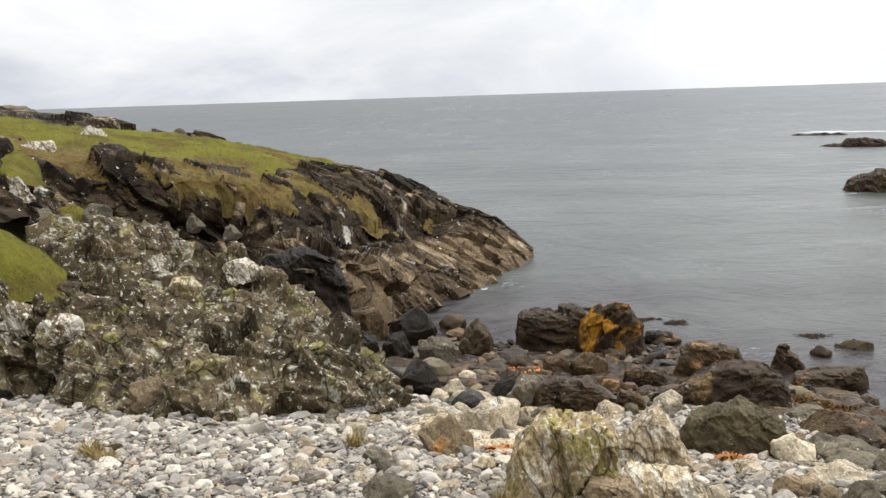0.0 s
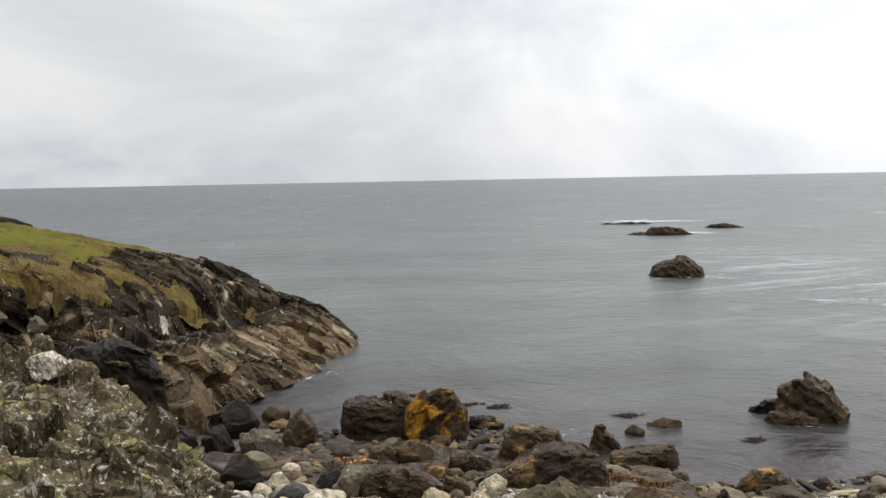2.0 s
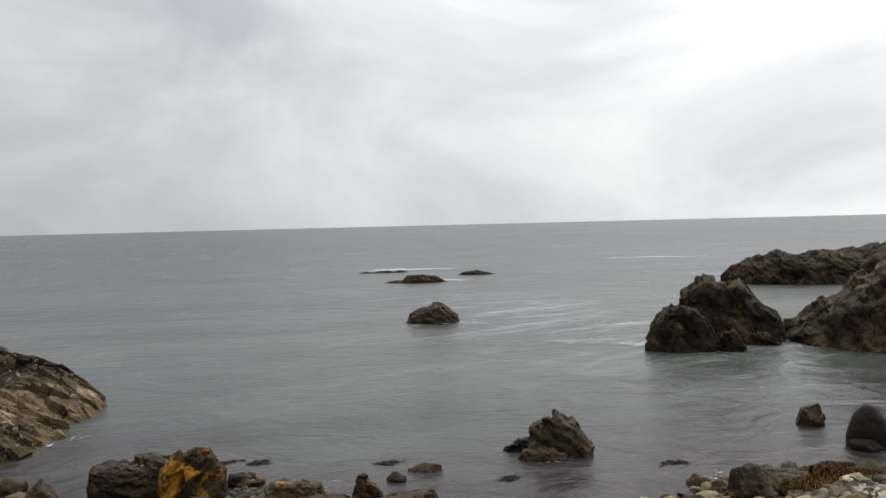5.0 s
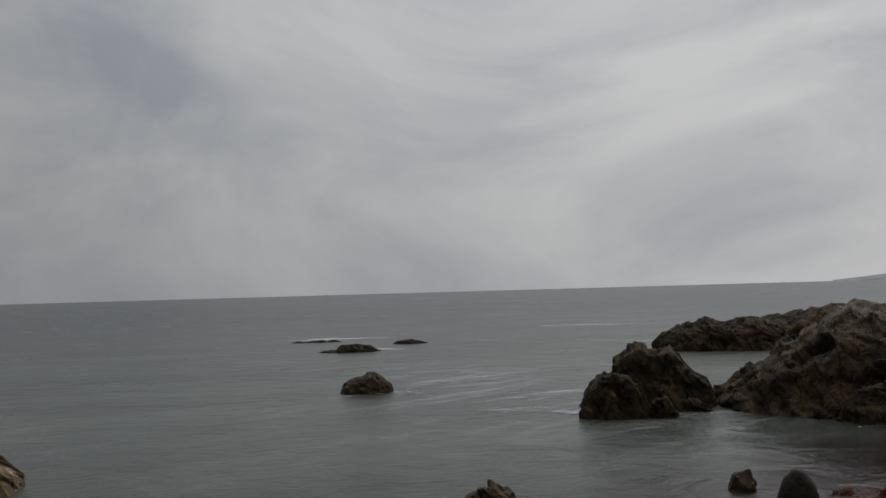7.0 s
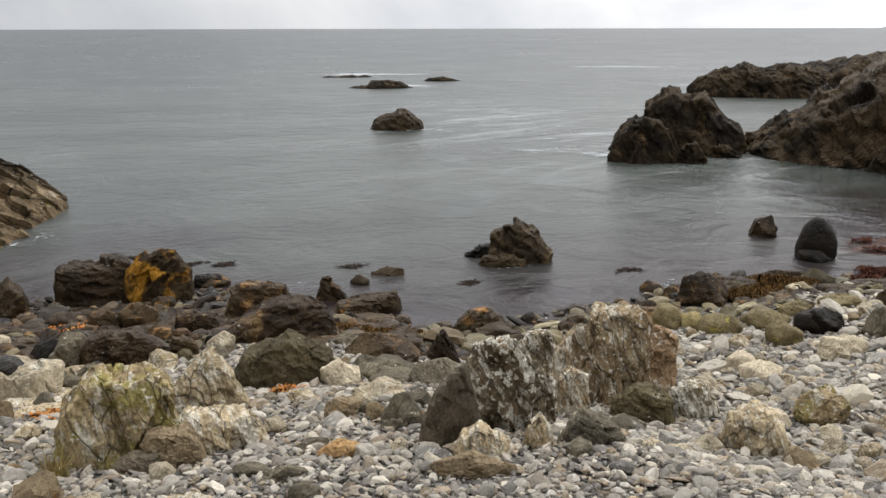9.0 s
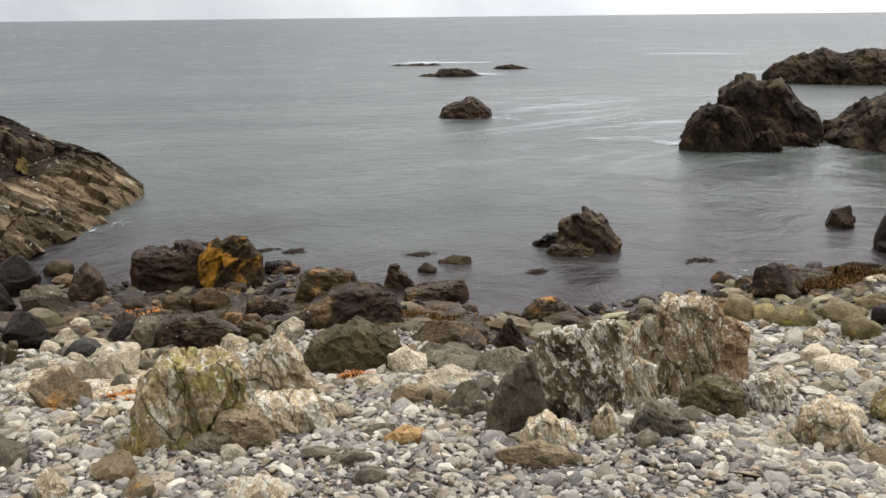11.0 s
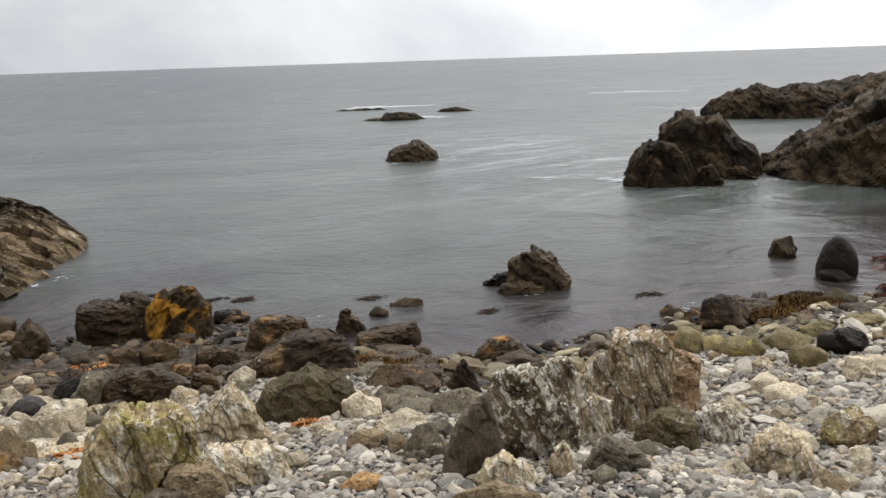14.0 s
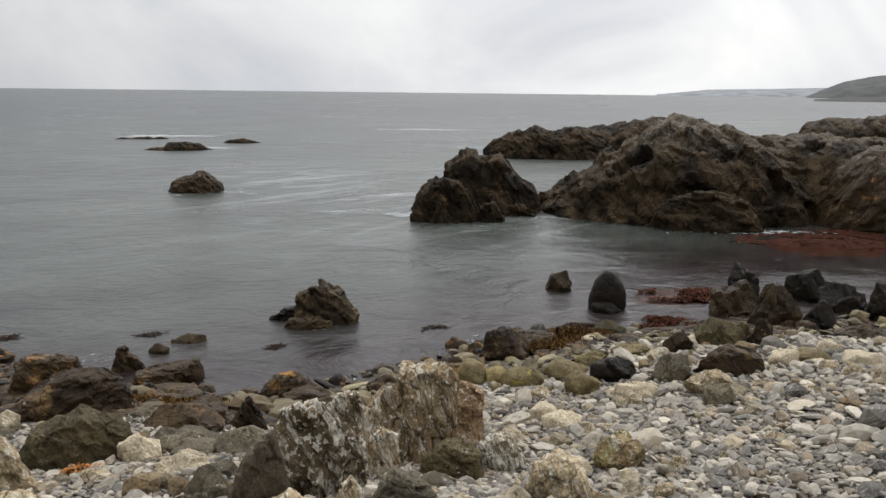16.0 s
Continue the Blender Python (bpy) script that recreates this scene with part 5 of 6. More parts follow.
# ---------------------------------------------------------------- boulders
boulder(-0.73, 18.40, 0.17, 2, 0.96, 0.81, 0.74, "a", "dark", 11)
boulder(-1.62, 16.82, 0.42, 6, 0.66, 0.56, 0.43, "a", "dark", 12)
boulder(-0.94, 16.19, 0.45, 3, 0.62, 0.53, 0.51, "a", "dark", 13)
boulder(0.06, 20.25, -0.05, -0, 0.58, 0.49, 0.33, "r", "brown", 14)
boulder(0.45, 17.18, 0.21, -1, 0.69, 0.59, 0.66, "p", "brown", 15)
boulder(-0.21, 16.17, 0.39, 1, 0.73, 0.62, 0.47, "a", "grey", 16)
boulder(-0.98, 13.87, 0.77, 4, 0.55, 0.46, 0.26, "r", "dark", 17)
boulder(-0.44, 13.19, 0.81, 2, 0.63, 0.63, 0.48, "s", "dark", 18)
boulder(0.25, 14.53, 0.56, -1, 0.28, 0.24, 0.15, "r", "white", 19)
boulder(0.04, 13.24, 0.76, -0, 0.34, 0.29, 0.20, "a", "white", 20)
boulder(-0.17, 12.57, 0.88, 1, 0.25, 0.21, 0.15, "r", "white", 21)
boulder(0.27, 12.50, 0.84, -1, 0.55, 0.47, 0.17, "r", "pale", 22)
boulder(1.18, 15.76, 0.33, -4, 0.55, 0.47, 0.25, "r", "brown", 23)
boulder(1.00, 12.36, 0.79, -5, 0.60, 0.51, 0.48, "a", "grey", 24)
boulder(1.05, 11.38, 0.93, -5, 0.37, 0.32, 0.23, "a", "grey", 26)
boulder(-0.08, 9.38, 1.38, 0, 0.58, 0.58, 0.40, "s", "tan", 27)
boulder(0.39, 10.76, 1.10, -2, 0.82, 0.69, 0.33, "a", "pale", 28)
boulder(2.98, 16.73, 0.17, -10, 0.41, 0.35, 0.22, "r", "brown", 29)
boulder(2.29, 15.17, 0.37, -9, 0.65, 0.55, 0.39, "a", "rust", 30)
boulder(1.77, 15.30, 0.37, -7, 0.52, 0.44, 0.30, "a", "rust", 31)
boulder(4.28, 18.41, -0.04, -13, 0.62, 0.53, 0.24, "r", "brown", 32)
boulder(2.89, 12.29, 0.73, -13, 0.37, 0.31, 0.26, "a", "pale", 38)
boulder(3.51, 9.39, 1.15, -21, 0.45, 0.38, 0.27, "a", "white", 39)
boulder(4.17, 9.53, 1.11, -24, 0.65, 0.55, 0.17, "r", "grey", 40)
boulder(5.19, 11.64, 0.56, -24, 0.74, 0.74, 0.31, "s", "brown", 41)
boulder(6.90, 17.20, -0.05, -22, 0.39, 0.33, 0.24, "r", "brown", 43)
boulder(7.69, 17.63, -0.05, -24, 0.71, 0.43, 0.23, "s", "brown", 44)
boulder(4.04, 9.51, 1.11, -23, 0.56, 0.48, 0.20, "r", "grey", 45)
boulder(4.04, 9.13, 1.18, -24, 0.54, 0.46, 0.13, "r", "grey", 46)
boulder(4.42, 8.90, 1.19, -26, 0.57, 0.57, 0.28, "s", "grey", 47)
boulder(4.76, 10.56, 0.83, -24, 0.49, 0.49, 0.21, "s", "umber", 48)
boulder(7.61, 12.94, 0.07, -30, 0.74, 0.74, 0.17, "s", "brown", 51)
boulder(4.60, 10.85, 0.84, -23, 1.09, 0.65, 0.30, "a", "rust", 52)
boulder(3.64, 8.60, 1.28, -23, 0.56, 0.56, 0.17, "s", "pale", 53)
boulder(2.97, 7.93, 1.42, -21, 0.37, 0.31, 0.21, "a", "tan", 54)
boulder(3.20, 7.69, 1.45, -23, 0.20, 0.17, 0.16, "r", "tan", 55)
boulder(3.23, 7.97, 1.40, -22, 0.13, 0.11, 0.15, "r", "pale", 56)
boulder(3.28, 7.23, 1.53, -24, 0.41, 0.34, 0.33, "p", "grey", 57)
boulder(2.25, 7.73, 1.48, -16, 0.23, 0.20, 0.14, "r", "pale", 59)
boulder(2.52, 6.69, 1.66, -21, 0.45, 0.23, 0.11, "s", "ochre", 60)
boulder(3.09, 5.59, 1.84, -29, 0.65, 0.23, 0.15, "a", "tan", 61)
boulder(7.98, 6.70, 0.85, -50, 0.58, 0.49, 0.38, "a", "moss", 70)
boulder(10.03, 11.61, 0.20, -41, 0.51, 0.43, 0.39, "r", "olive", 71)
boulder(10.29, 11.30, 0.24, -42, 0.37, 0.31, 0.29, "r", "ochreolive", 72)
boulder(10.45, 10.83, 0.29, -44, 0.72, 0.61, 0.29, "r", "olive", 73)
boulder(11.30, 10.74, 0.31, -46, 0.79, 0.67, 0.24, "r", "olive", 74)
boulder(11.52, 9.96, 0.42, -49, 0.63, 0.54, 0.35, "r", "dark", 75)
boulder(9.12, 9.05, 0.52, -45, 0.43, 0.37, 0.22, "r", "white", 76)
boulder(8.94, 8.49, 0.60, -46, 0.56, 0.48, 0.21, "r", "white", 77)
boulder(11.82, 12.75, 0.10, -43, 1.00, 0.85, 0.63, "a", "umber", 78)
boulder(11.77, 14.12, -0.04, -40, 0.45, 0.38, 0.22, "r", "brown", 79)
boulder(18.72, 12.44, -0.05, -56, 1.12, 0.95, 0.86, "a", "umber", 82)
boulder(20.57, 13.42, -0.05, -57, 0.85, 0.70, 0.90, "a", "dark", 83)
boulder(18.18, 11.07, 0.06, -59, 1.15, 0.85, 1.02, "w", "umber", 84)
boulder(21.63, 12.38, -0.05, -60, 1.10, 0.87, 0.80, "a", "dark", 85)
boulder(18.81, 10.42, 0.09, -61, 0.84, 0.71, 0.64, "a", "dark", 86)
boulder(21.30, 11.25, -0.05, -62, 1.15, 0.98, 0.66, "a", "dark", 87)
boulder(20.92, 10.01, 0.05, -64, 0.94, 0.80, 0.92, "a", "dark", 88)
boulder(12.80, 8.54, 0.65, -56, 1.14, 0.79, 0.47, "a", "umber", 89)
boulder(12.00, 9.07, 0.55, -53, 0.65, 0.55, 0.43, "a", "grey", 90)
boulder(11.58, 9.90, 0.43, -49, 0.71, 0.60, 0.34, "a", "dark", 91)
boulder(15.17, 10.34, 0.33, -56, 1.03, 0.87, 0.51, "a", "olivedark", 92)
boulder(15.66, 9.82, 0.36, -58, 0.49, 0.42, 0.53, "p", "umber", 93)
boulder(13.92, 10.41, 0.40, -53, 0.56, 0.48, 0.40, "a", "umber", 94)
boulder(13.18, 10.87, 0.36, -50, 0.78, 0.78, 0.20, "s", "olive", 95)
boulder(12.36, 11.07, 0.31, -48, 0.64, 0.64, 0.17, "s", "olive", 96)
boulder(13.62, 8.10, 0.73, -59, 0.47, 0.40, 0.24, "r", "white", 97)
boulder(15.30, 8.28, 0.59, -62, 0.36, 0.31, 0.26, "r", "white", 98)
boulder(14.39, 7.22, 0.80, -63, 0.57, 0.48, 0.22, "r", "white", 99)
boulder(10.40, 8.61, 0.57, -50, 0.48, 0.40, 0.30, "a", "white", 100)
boulder(11.60, 8.04, 0.67, -55, 0.72, 0.61, 0.32, "a", "ridge", 101)
boulder(11.11, 7.53, 0.73, -56, 0.48, 0.41, 0.29, "a", "grey", 102)
boulder(10.58, 9.64, 0.44, -48, 0.53, 0.45, 0.31, "r", "olive", 103)
boulder(17.40, 16.80, -0.05, -46, 0.68, 0.58, 0.56, "a", "umber", 104)
boulder(16.81, 14.60, -0.05, -49, 0.87, 0.78, 0.99, "e", "dark", 105)
boulder(16.55, 14.42, -0.05, -49, 0.71, 0.61, 0.29, "r", "dark", 106)
boulder(14.37, 8.05, 0.68, -61, 0.70, 0.59, 0.18, "r", "olive", 107)
boulder(18.12, 9.11, 0.28, -63, 1.07, 0.91, 0.24, "a", "umber", 108)
boulder(-9.78, 26.51, 3.88, 20, 0.95, 0.85, 0.61, "a", "lichen", 901, "rocks on the headland")
boulder(-9.69, 22.77, 3.75, 23, 1.02, 0.82, 0.48, "a", "lichen", 902, "rocks on the headland")
boulder(-7.88, 22.81, 3.32, 19, 0.50, 0.45, 0.37, "a", "ochre", 903, "rocks on the headland")
boulder(-7.58, 23.07, 3.29, 18, 0.30, 0.27, 0.23, "a", "ochre", 904, "rocks on the headland")
boulder(-7.43, 23.33, 3.18, 18, 0.31, 0.27, 0.24, "a", "ochre", 905, "rocks on the headland")
boulder(-8.40, 30.20, 3.99, 16, 0.56, 0.50, 0.24, "a", "grey", 906, "rocks on the headland")
boulder(-7.73, 30.40, 3.82, 14, 0.78, 0.55, 0.24, "a", "grey", 907, "rocks on the headland")
boulder(-17.04, 37.80, 4.52, 24, 1.95, 1.56, 0.65, "a", "grey", 908, "rocks on the headland")
boulder(-15.38, 37.32, 4.43, 22, 1.71, 1.20, 0.41, "a", "grey", 909, "rocks on the headland")
boulder(-13.64, 36.37, 4.22, 21, 1.92, 1.15, 0.42, "a", "grey", 910, "rocks on the headland")
boulder(-8.05, 18.00, 3.33, 24, 0.51, 0.41, 0.42, "a", "lichen", 911, "rocks on the headland")
boulder(-5.75, 21.55, 2.19, 15, 0.43, 0.34, 0.34, "a", "grey", 912, "rocks on the headland")
boulder(-4.88, 21.40, 1.99, 13, 0.45, 0.36, 0.28, "a", "grey", 913, "rocks on the headland")
boulder(-7.18, 19.45, 2.64, 20, 0.62, 0.43, 0.39, "a", "grey", 914, "rocks on the headland")
boulder(-4.97, 15.94, 2.22, 17, 0.45, 0.32, 0.29, "a", "lichen", 915, "rocks on the headland")
boulder(-3.45, 15.78, 2.09, 12, 0.72, 0.51, 0.30, "a", "lichen", 916, "rocks on the headland")
boulder(-4.10, 14.55, 2.10, 16, 0.54, 0.38, 0.26, "a", "moss", 917, "rocks on the headland")
boulder(-6.15, 13.14, 1.96, 25, 0.52, 0.37, 0.38, "a", "lichen", 918, "rocks on the headland")
boulder(-5.48, 13.04, 1.82, 23, 0.68, 0.48, 0.33, "a", "lichen", 919, "rocks on the headland")
boulder(-3.62, 11.24, 1.19, 18, 0.69, 0.35, 0.54, "a", "tan", 920, "rocks on the headland")
boulder(-7.7, 17.3, 2.3, 24, 2.2, 1.2, 0.9, "a", "grey", 922, "rocks on the headland")
boulder(-1.78, 18.55, 0.30, 6, 1.10, 0.70, 0.55, "a", "rust", 921, "rocks on the headland")


# ---------------------------------------------------------------- bedrock at the water's edge
def shelf(label, x0, x1, y0, y1, kind, seed, rise, step=0.05):
    """Jointed bedrock that comes through the beach, its edges lost in the stones."""
    gx_, gy_ = np.meshgrid(np.arange(x0, x1, step), np.arange(y0, y1, step))
    q = np.stack([gx_.ravel(), gy_.ravel(), 0 * gx_.ravel()], 1)
    edge = np.minimum.reduce([(gx_ - x0) / (x1 - x0), (x1 - gx_) / (x1 - x0), (gy_ - y0) / (y1 - y0), (y1 - gy_) / (y1 - y0)]).ravel() * 2
    rough = 0.8 * jointed(q, 1.0, (0, 20, 30), 1.3, seed) + 0.35 * jointed(q, 0.38, (0, 20, 30), 1.3, seed + 3) + 0.08 * fbm(q * 6, 3, seed + 5)
    body = np.clip(edge * 3 + 0.7 * fbm(q * 0.8, 3, seed + 7), -1, 1)
    z = beach_z(q[:, 0], q[:, 1]) - 0.10 + rise * (0.75 * body + 0.55 * rough)
    f = grid_faces(gx_.shape[1], gx_.shape[0])
    keep = (body[f] > -0.6).any(1)
    used = np.unique(f[keep])
    back_to = np.full(len(q), -1)
    back_to[used] = np.arange(len(used))
    mid = np.array(((x0 + x1) / 2, (y0 + y1) / 2, 0))
    ob = part("bedrock_shelf", mesh_from("bedrock_shelf", np.stack([q[:, 0], q[:, 1], z], 1)[used] - mid, back_to[f[keep]], False), ROCK[kind][0])
    ob.location = mid
    return tagged(ob, label, "bedrock", "bedrock at the water's edge")


shelf("dark brown jointed bedrock among the wet boulders", -1.2, 4.2, 13.0, 18.2, "umber", 881, 0.19)
shelf("rust-stained bedrock ledge by the water", 3.2, 6.8, 11.2, 16.2, "rust", 882, 0.19)
shelf("dark bedrock ledge under the cobbles at the water", 11.8, 16.2, 11.4, 14.2, "umber", 883, 0.28)
shelf("pale lichened bedrock between the shingle and the wet boulders", -0.9, 1.6, 9.4, 12.4, "ridge", 884, 0.16, 0.035)
shelf("dark bedrock ledge on the far shore of the cove", 15.2, 20.0, 9.8, 12.8, "umber", 885, 0.24)

# ---------------------------------------------------------------- loose stones
def scatter(rs, x0, x1, y0, y1, sizes, tries, keep, gap=0.42, taken=None):
    """Spots for stones that hardly overlap: x, y, size."""
    cell, found, hold = 0.5, [], {}
    for bx, by, br in taken or ():
        for i in range(int((bx - br) // cell) - 1, int((bx + br) // cell) + 2):
            for j in range(int((by - br) // cell) - 1, int((by + br) // cell) + 2):
                hold.setdefault((i, j), []).append((bx, by, br))
    px, py = rs.uniform(x0, x1, tries), rs.uniform(y0, y1, tries)
    size, ok = sizes(rs, px, py), keep(px, py)
    for x, y, s, k in zip(px.tolist(), py.tolist(), size.tolist(), ok.tolist()):
        if not k:
            continue
        i, j = int(x // cell), int(y // cell)
        r = gap * s
        clash = False
        for a in (i - 1, i, i + 1):
            for b in (j - 1, j, j + 1):
                for ox, oy, orr in hold.get((a, b), ()):
                    if (x - ox) ** 2 + (y - oy) ** 2 < (r + orr) ** 2:
                        clash = True
                        break
                if clash:
                    break
            if clash:
                break
        if not clash:
            hold.setdefault((i, j), []).append((x, y, r))
            found.append((x, y, s))
    return np.array(found)


SHAPES = [rock_verts(500 + k, 1.0, (0.85, 0.55, 0.7)[k % 3], (0.5, 0.3, 0.38, 0.24)[k % 4], "r" if k % 9 == 0 else "a", 2) for k in range(30)]
SHAPES1 = [rock_verts(600 + k, 1.0, (0.9, 0.6, 0.75)[k % 3], (0.5, 0.34, 0.42)[k % 3], "a", 1) for k in range(24)]
SHAPES3 = [rock_verts(560 + k, 1.0, (0.85, 0.55, 0.7)[k % 3], (0.5, 0.3, 0.38, 0.26)[k % 4], "r" if k % 6 == 0 else "a", 3) for k in range(24)]


def stones(name, spots, mat, label, shapes, seed, parent):
    rs = np.random.RandomState(seed)
    vs, fs, base = [], [], 0
    for x, y, s in spots:
        v, f = shapes[rs.randint(len(shapes))]
        a = rs.uniform(0, 2 * np.pi)
        rot = np.array(Euler((rs.normal(0, 0.3), rs.normal(0, 0.3), a)).to_matrix())
        q = (v * (s, s * rs.uniform(0.7, 1.1), s * rs.uniform(0.4, 1.1))) @ rot.T
        z = float(beach_z(x, y)) + 0.05 * s * rs.uniform(-1, 1)
        vs.append(q + (x, y, z))
        fs.append(f + base)
        base += len(v)
    ob = part(name, mesh_from(name, np.concatenate(vs), np.concatenate(fs), False), mat, parent, label)
    return tagged(ob, kind="stuff")


rs = np.random.RandomState(7)


def clear_of_rock(x, y):
    """Off the outcrop and out of the water."""
    return (inland(x, y) > -0.3) & (y < np.interp(x, (-8, -6, -5, -4.2, -3.3, -1.9, -0.6, 0.2), (13, 12.8, 12.5, 11.5, 10.9, 10.6, 11.3, 25))) & (np.hypot(x, y) > 4.2)


def dry(x, y):
    return clear_of_rock(x, y) & (inland(x, y) > np.interp(x, (-2, 4, 7, 10), (8.0, 6.0, 3.4, 2.6)) + 0.5 * np.sin(x * 1.7))


def cobble_size(r, x, y):
    right = np.clip((x - 4.5) / 4, 0, 1)
    near_eye = np.clip((10.5 - np.hypot(x, y)) / 4.5, 0, 1)
    return r.lognormal(-1.95, 0.5, len(x)) * (0.85 + 0.6 * right) * (1 - 0.45 * near_eye)


big_spots = scatter(rs, -7, 19, 3.2, 13, cobble_size, 36000, dry, 0.36, TAKEN)
wet_spots = scatter(rs, -2, 26, 6, 19.8, lambda r, x, y: r.lognormal(-1.4, 0.5, len(x)), 16000, lambda x, y: clear_of_rock(x, y) & ~dry(x, y), 0.33, TAKEN)


def strewn(r, x0, x1, y0, y1, pitch, sizes, keep, taken):
    """Small stones close together in the room that the larger ones leave: x, y, size."""
    gx0, gy0 = np.meshgrid(np.arange(x0, x1, pitch), np.arange(y0, y1, pitch))
    px, py = gx0.ravel() + r.uniform(-0.45, 0.45, gx0.size) * pitch, gy0.ravel() + r.uniform(-0.45, 0.45, gx0.size) * pitch
    cell = 0.04
    full = np.zeros((int((x1 - x0) / cell) + 2, int((y1 - y0) / cell) + 2), dtype=bool)
    for bx, by, br in taken:
        i0, i1 = int((bx - br - x0) / cell), int((bx + br - x0) / cell) + 1
        j0, j1 = int((by - br - y0) / cell), int((by + br - y0) / cell) + 1
        if i1 > 0 and j1 > 0 and i0 < full.shape[0] and j0 < full.shape[1]:
            full[max(i0, 0):i1, max(j0, 0):j1] = True
    i = np.clip(((px - x0) / cell).astype(int), 0, full.shape[0] - 1)
    j = np.clip(((py - y0) / cell).astype(int), 0, full.shape[1] - 1)
    ok = keep(px, py) & ~full[i, j]
    return np.stack([px, py, sizes(r, px, py)], 1)[ok]


filled = [(x, y, 0.22 * s) for x, y, s in big_spots] + [(x, y, 0.7 * r) for x, y, r in TAKEN]
small_spots = strewn(rs, -7, 13.5, 3.8, 12.5, 0.088, lambda r, x, y: np.clip(r.lognormal(-2.45, 0.38, len(x)), 0.04, 0.2), dry, filled)
near_by = (big_spots[:, 0] > 2.5) & (big_spots[:, 0] < 10) & (big_spots[:, 1] > 4) & (big_spots[:, 1] < 9.5)
near_by &= np.cumsum(near_by) <= 300
ONES = [mesh_from("cobble", *s, False) for s in SHAPES3]
for x, y, s in big_spots[near_by]:
    ob = part("cobble", ONES[rs.randint(len(ONES))], COBBLE_ONE, ground)
    ob.matrix_world = Matrix.LocRotScale((x, y, float(beach_z(x, y)) + 0.05 * s * rs.uniform(-1, 1)), Euler((rs.normal(0, 0.22), rs.normal(0, 0.22), rs.uniform(0, 6.28))), (s, s * rs.uniform(0.65, 1.1), s * rs.uniform(0.45, 1.1)))
big_spots = big_spots[~near_by]
RUBBLE = [(mesh_from("stone", *rock_verts(640 + k, 1.0, (0.8, 0.6, 0.7)[k % 3], (0.55, 0.32, 0.42)[k % 3], "a", 3), False), k) for k in range(14)]
TINTS = ("grey", "tan", "pale", "pale", "grey", "ridge")
slots = scatter(rs, -1.5, 15, 5.5, 17, lambda r, x, y: r.uniform(0.16, 0.46, len(x)), 1700, clear_of_rock, 0.42, TAKEN)
plain = {}
for x, y, s in slots[:330]:
    dark_low = inland(x, y) < np.interp(x, (-2, 4, 7, 10), (8.0, 6.0, 3.0, 2.0))
    tint = ("umber", "brown", "dark", "rust", "rust", "olivedark", "tan")[rs.randint(7)] if dark_low else ("white", "pale", "pale", "tan", "ridge")[rs.randint(5)] if x > 7.5 else TINTS[rs.randint(len(TINTS))]
    me, k = RUBBLE[rs.randint(len(RUBBLE))]
    if (k, tint) not in plain:
        plain[k, tint] = me.copy()
        plain[k, tint].materials.append(ROCK[tint][0])
    ob = new("stone", plain[k, tint])
    ob.matrix_world = Matrix.LocRotScale((x, y, float(beach_z(x, y)) - 0.02), Euler((rs.normal(0, 0.2), rs.normal(0, 0.2), rs.uniform(0, 6.28))), (s, s * rs.uniform(0.8, 1.2), s * rs.uniform(0.7, 1.2)))
    tagged(ob, f"{ROCK[tint][1]} angular stone lying on the beach", "stone", "loose stones on the beach")
stones("cobbles", big_spots, COBBLE, "", SHAPES3 if len(big_spots) < 3500 else SHAPES, 11, ground)
stained = (wet_spots[:, 0] > 6.5) & (inland(wet_spots[:, 0], wet_spots[:, 1]) > 0.7)
stones("wet_stones", wet_spots[~stained], WETSTONE, "", SHAPES, 12, ground)
stones("stained_stones", wet_spots[stained], OLIVESTONE, "", SHAPES, 16, ground)
larger = small_spots[:, 2] > 0.075
stones("pebbles", small_spots[larger], PEBBLE, "", SHAPES, 13, ground)
stones("pebbles", small_spots[~larger], PEBBLE, "", SHAPES1, 14, ground)
grit = np.random.RandomState(9)
gx_, gy_ = grit.uniform(-6, 12, 90000), grit.uniform(3.6, 11, 90000)
ok = dry(gx_, gy_) & (np.hypot(gx_, gy_) < 12.5)
stones("gravel", np.stack([gx_, gy_, grit.lognormal(-3.1, 0.35, 90000)], 1)[ok][:24000], GRIT, "", SHAPES1, 15, ground)


# ---------------------------------------------------------------- seaweed
def weed_material(name, c1, c2):
    m, nt, bsdf = material(name)
    g = Net(nt)
    n = g.noise(nt.nodes.new("ShaderNodeTexCoord").outputs["Object"], 4, 5, 0.6)
    own = g.island()
    col = g.mix(g.ramp(n, 0.35, 0.65), c1, c2)
    g.put(g.mix(1.0, col, g.mix(own, (0.5, 0.5, 0.5), (1.5, 1.5, 1.5)), "MULTIPLY"), bsdf.inputs["Base Color"])
    bsdf.inputs["Roughness"].default_value = 0.9
    bsdf.inputs["Specular IOR Level"].default_value = 0.03
    return m


KELP = weed_material("red-brown kelp", (0.040, 0.016, 0.011), (0.066, 0.025, 0.014))
FLOATING = weed_material("dark floating weed", (0.020, 0.014, 0.011), (0.035, 0.024, 0.017))
WRACK = weed_material("ochre wrack", (0.055, 0.031, 0.012), (0.090, 0.048, 0.015))
DRIED = weed_material("dried orange wrack", (0.36, 0.12, 0.03), (0.30, 0.16, 0.06))


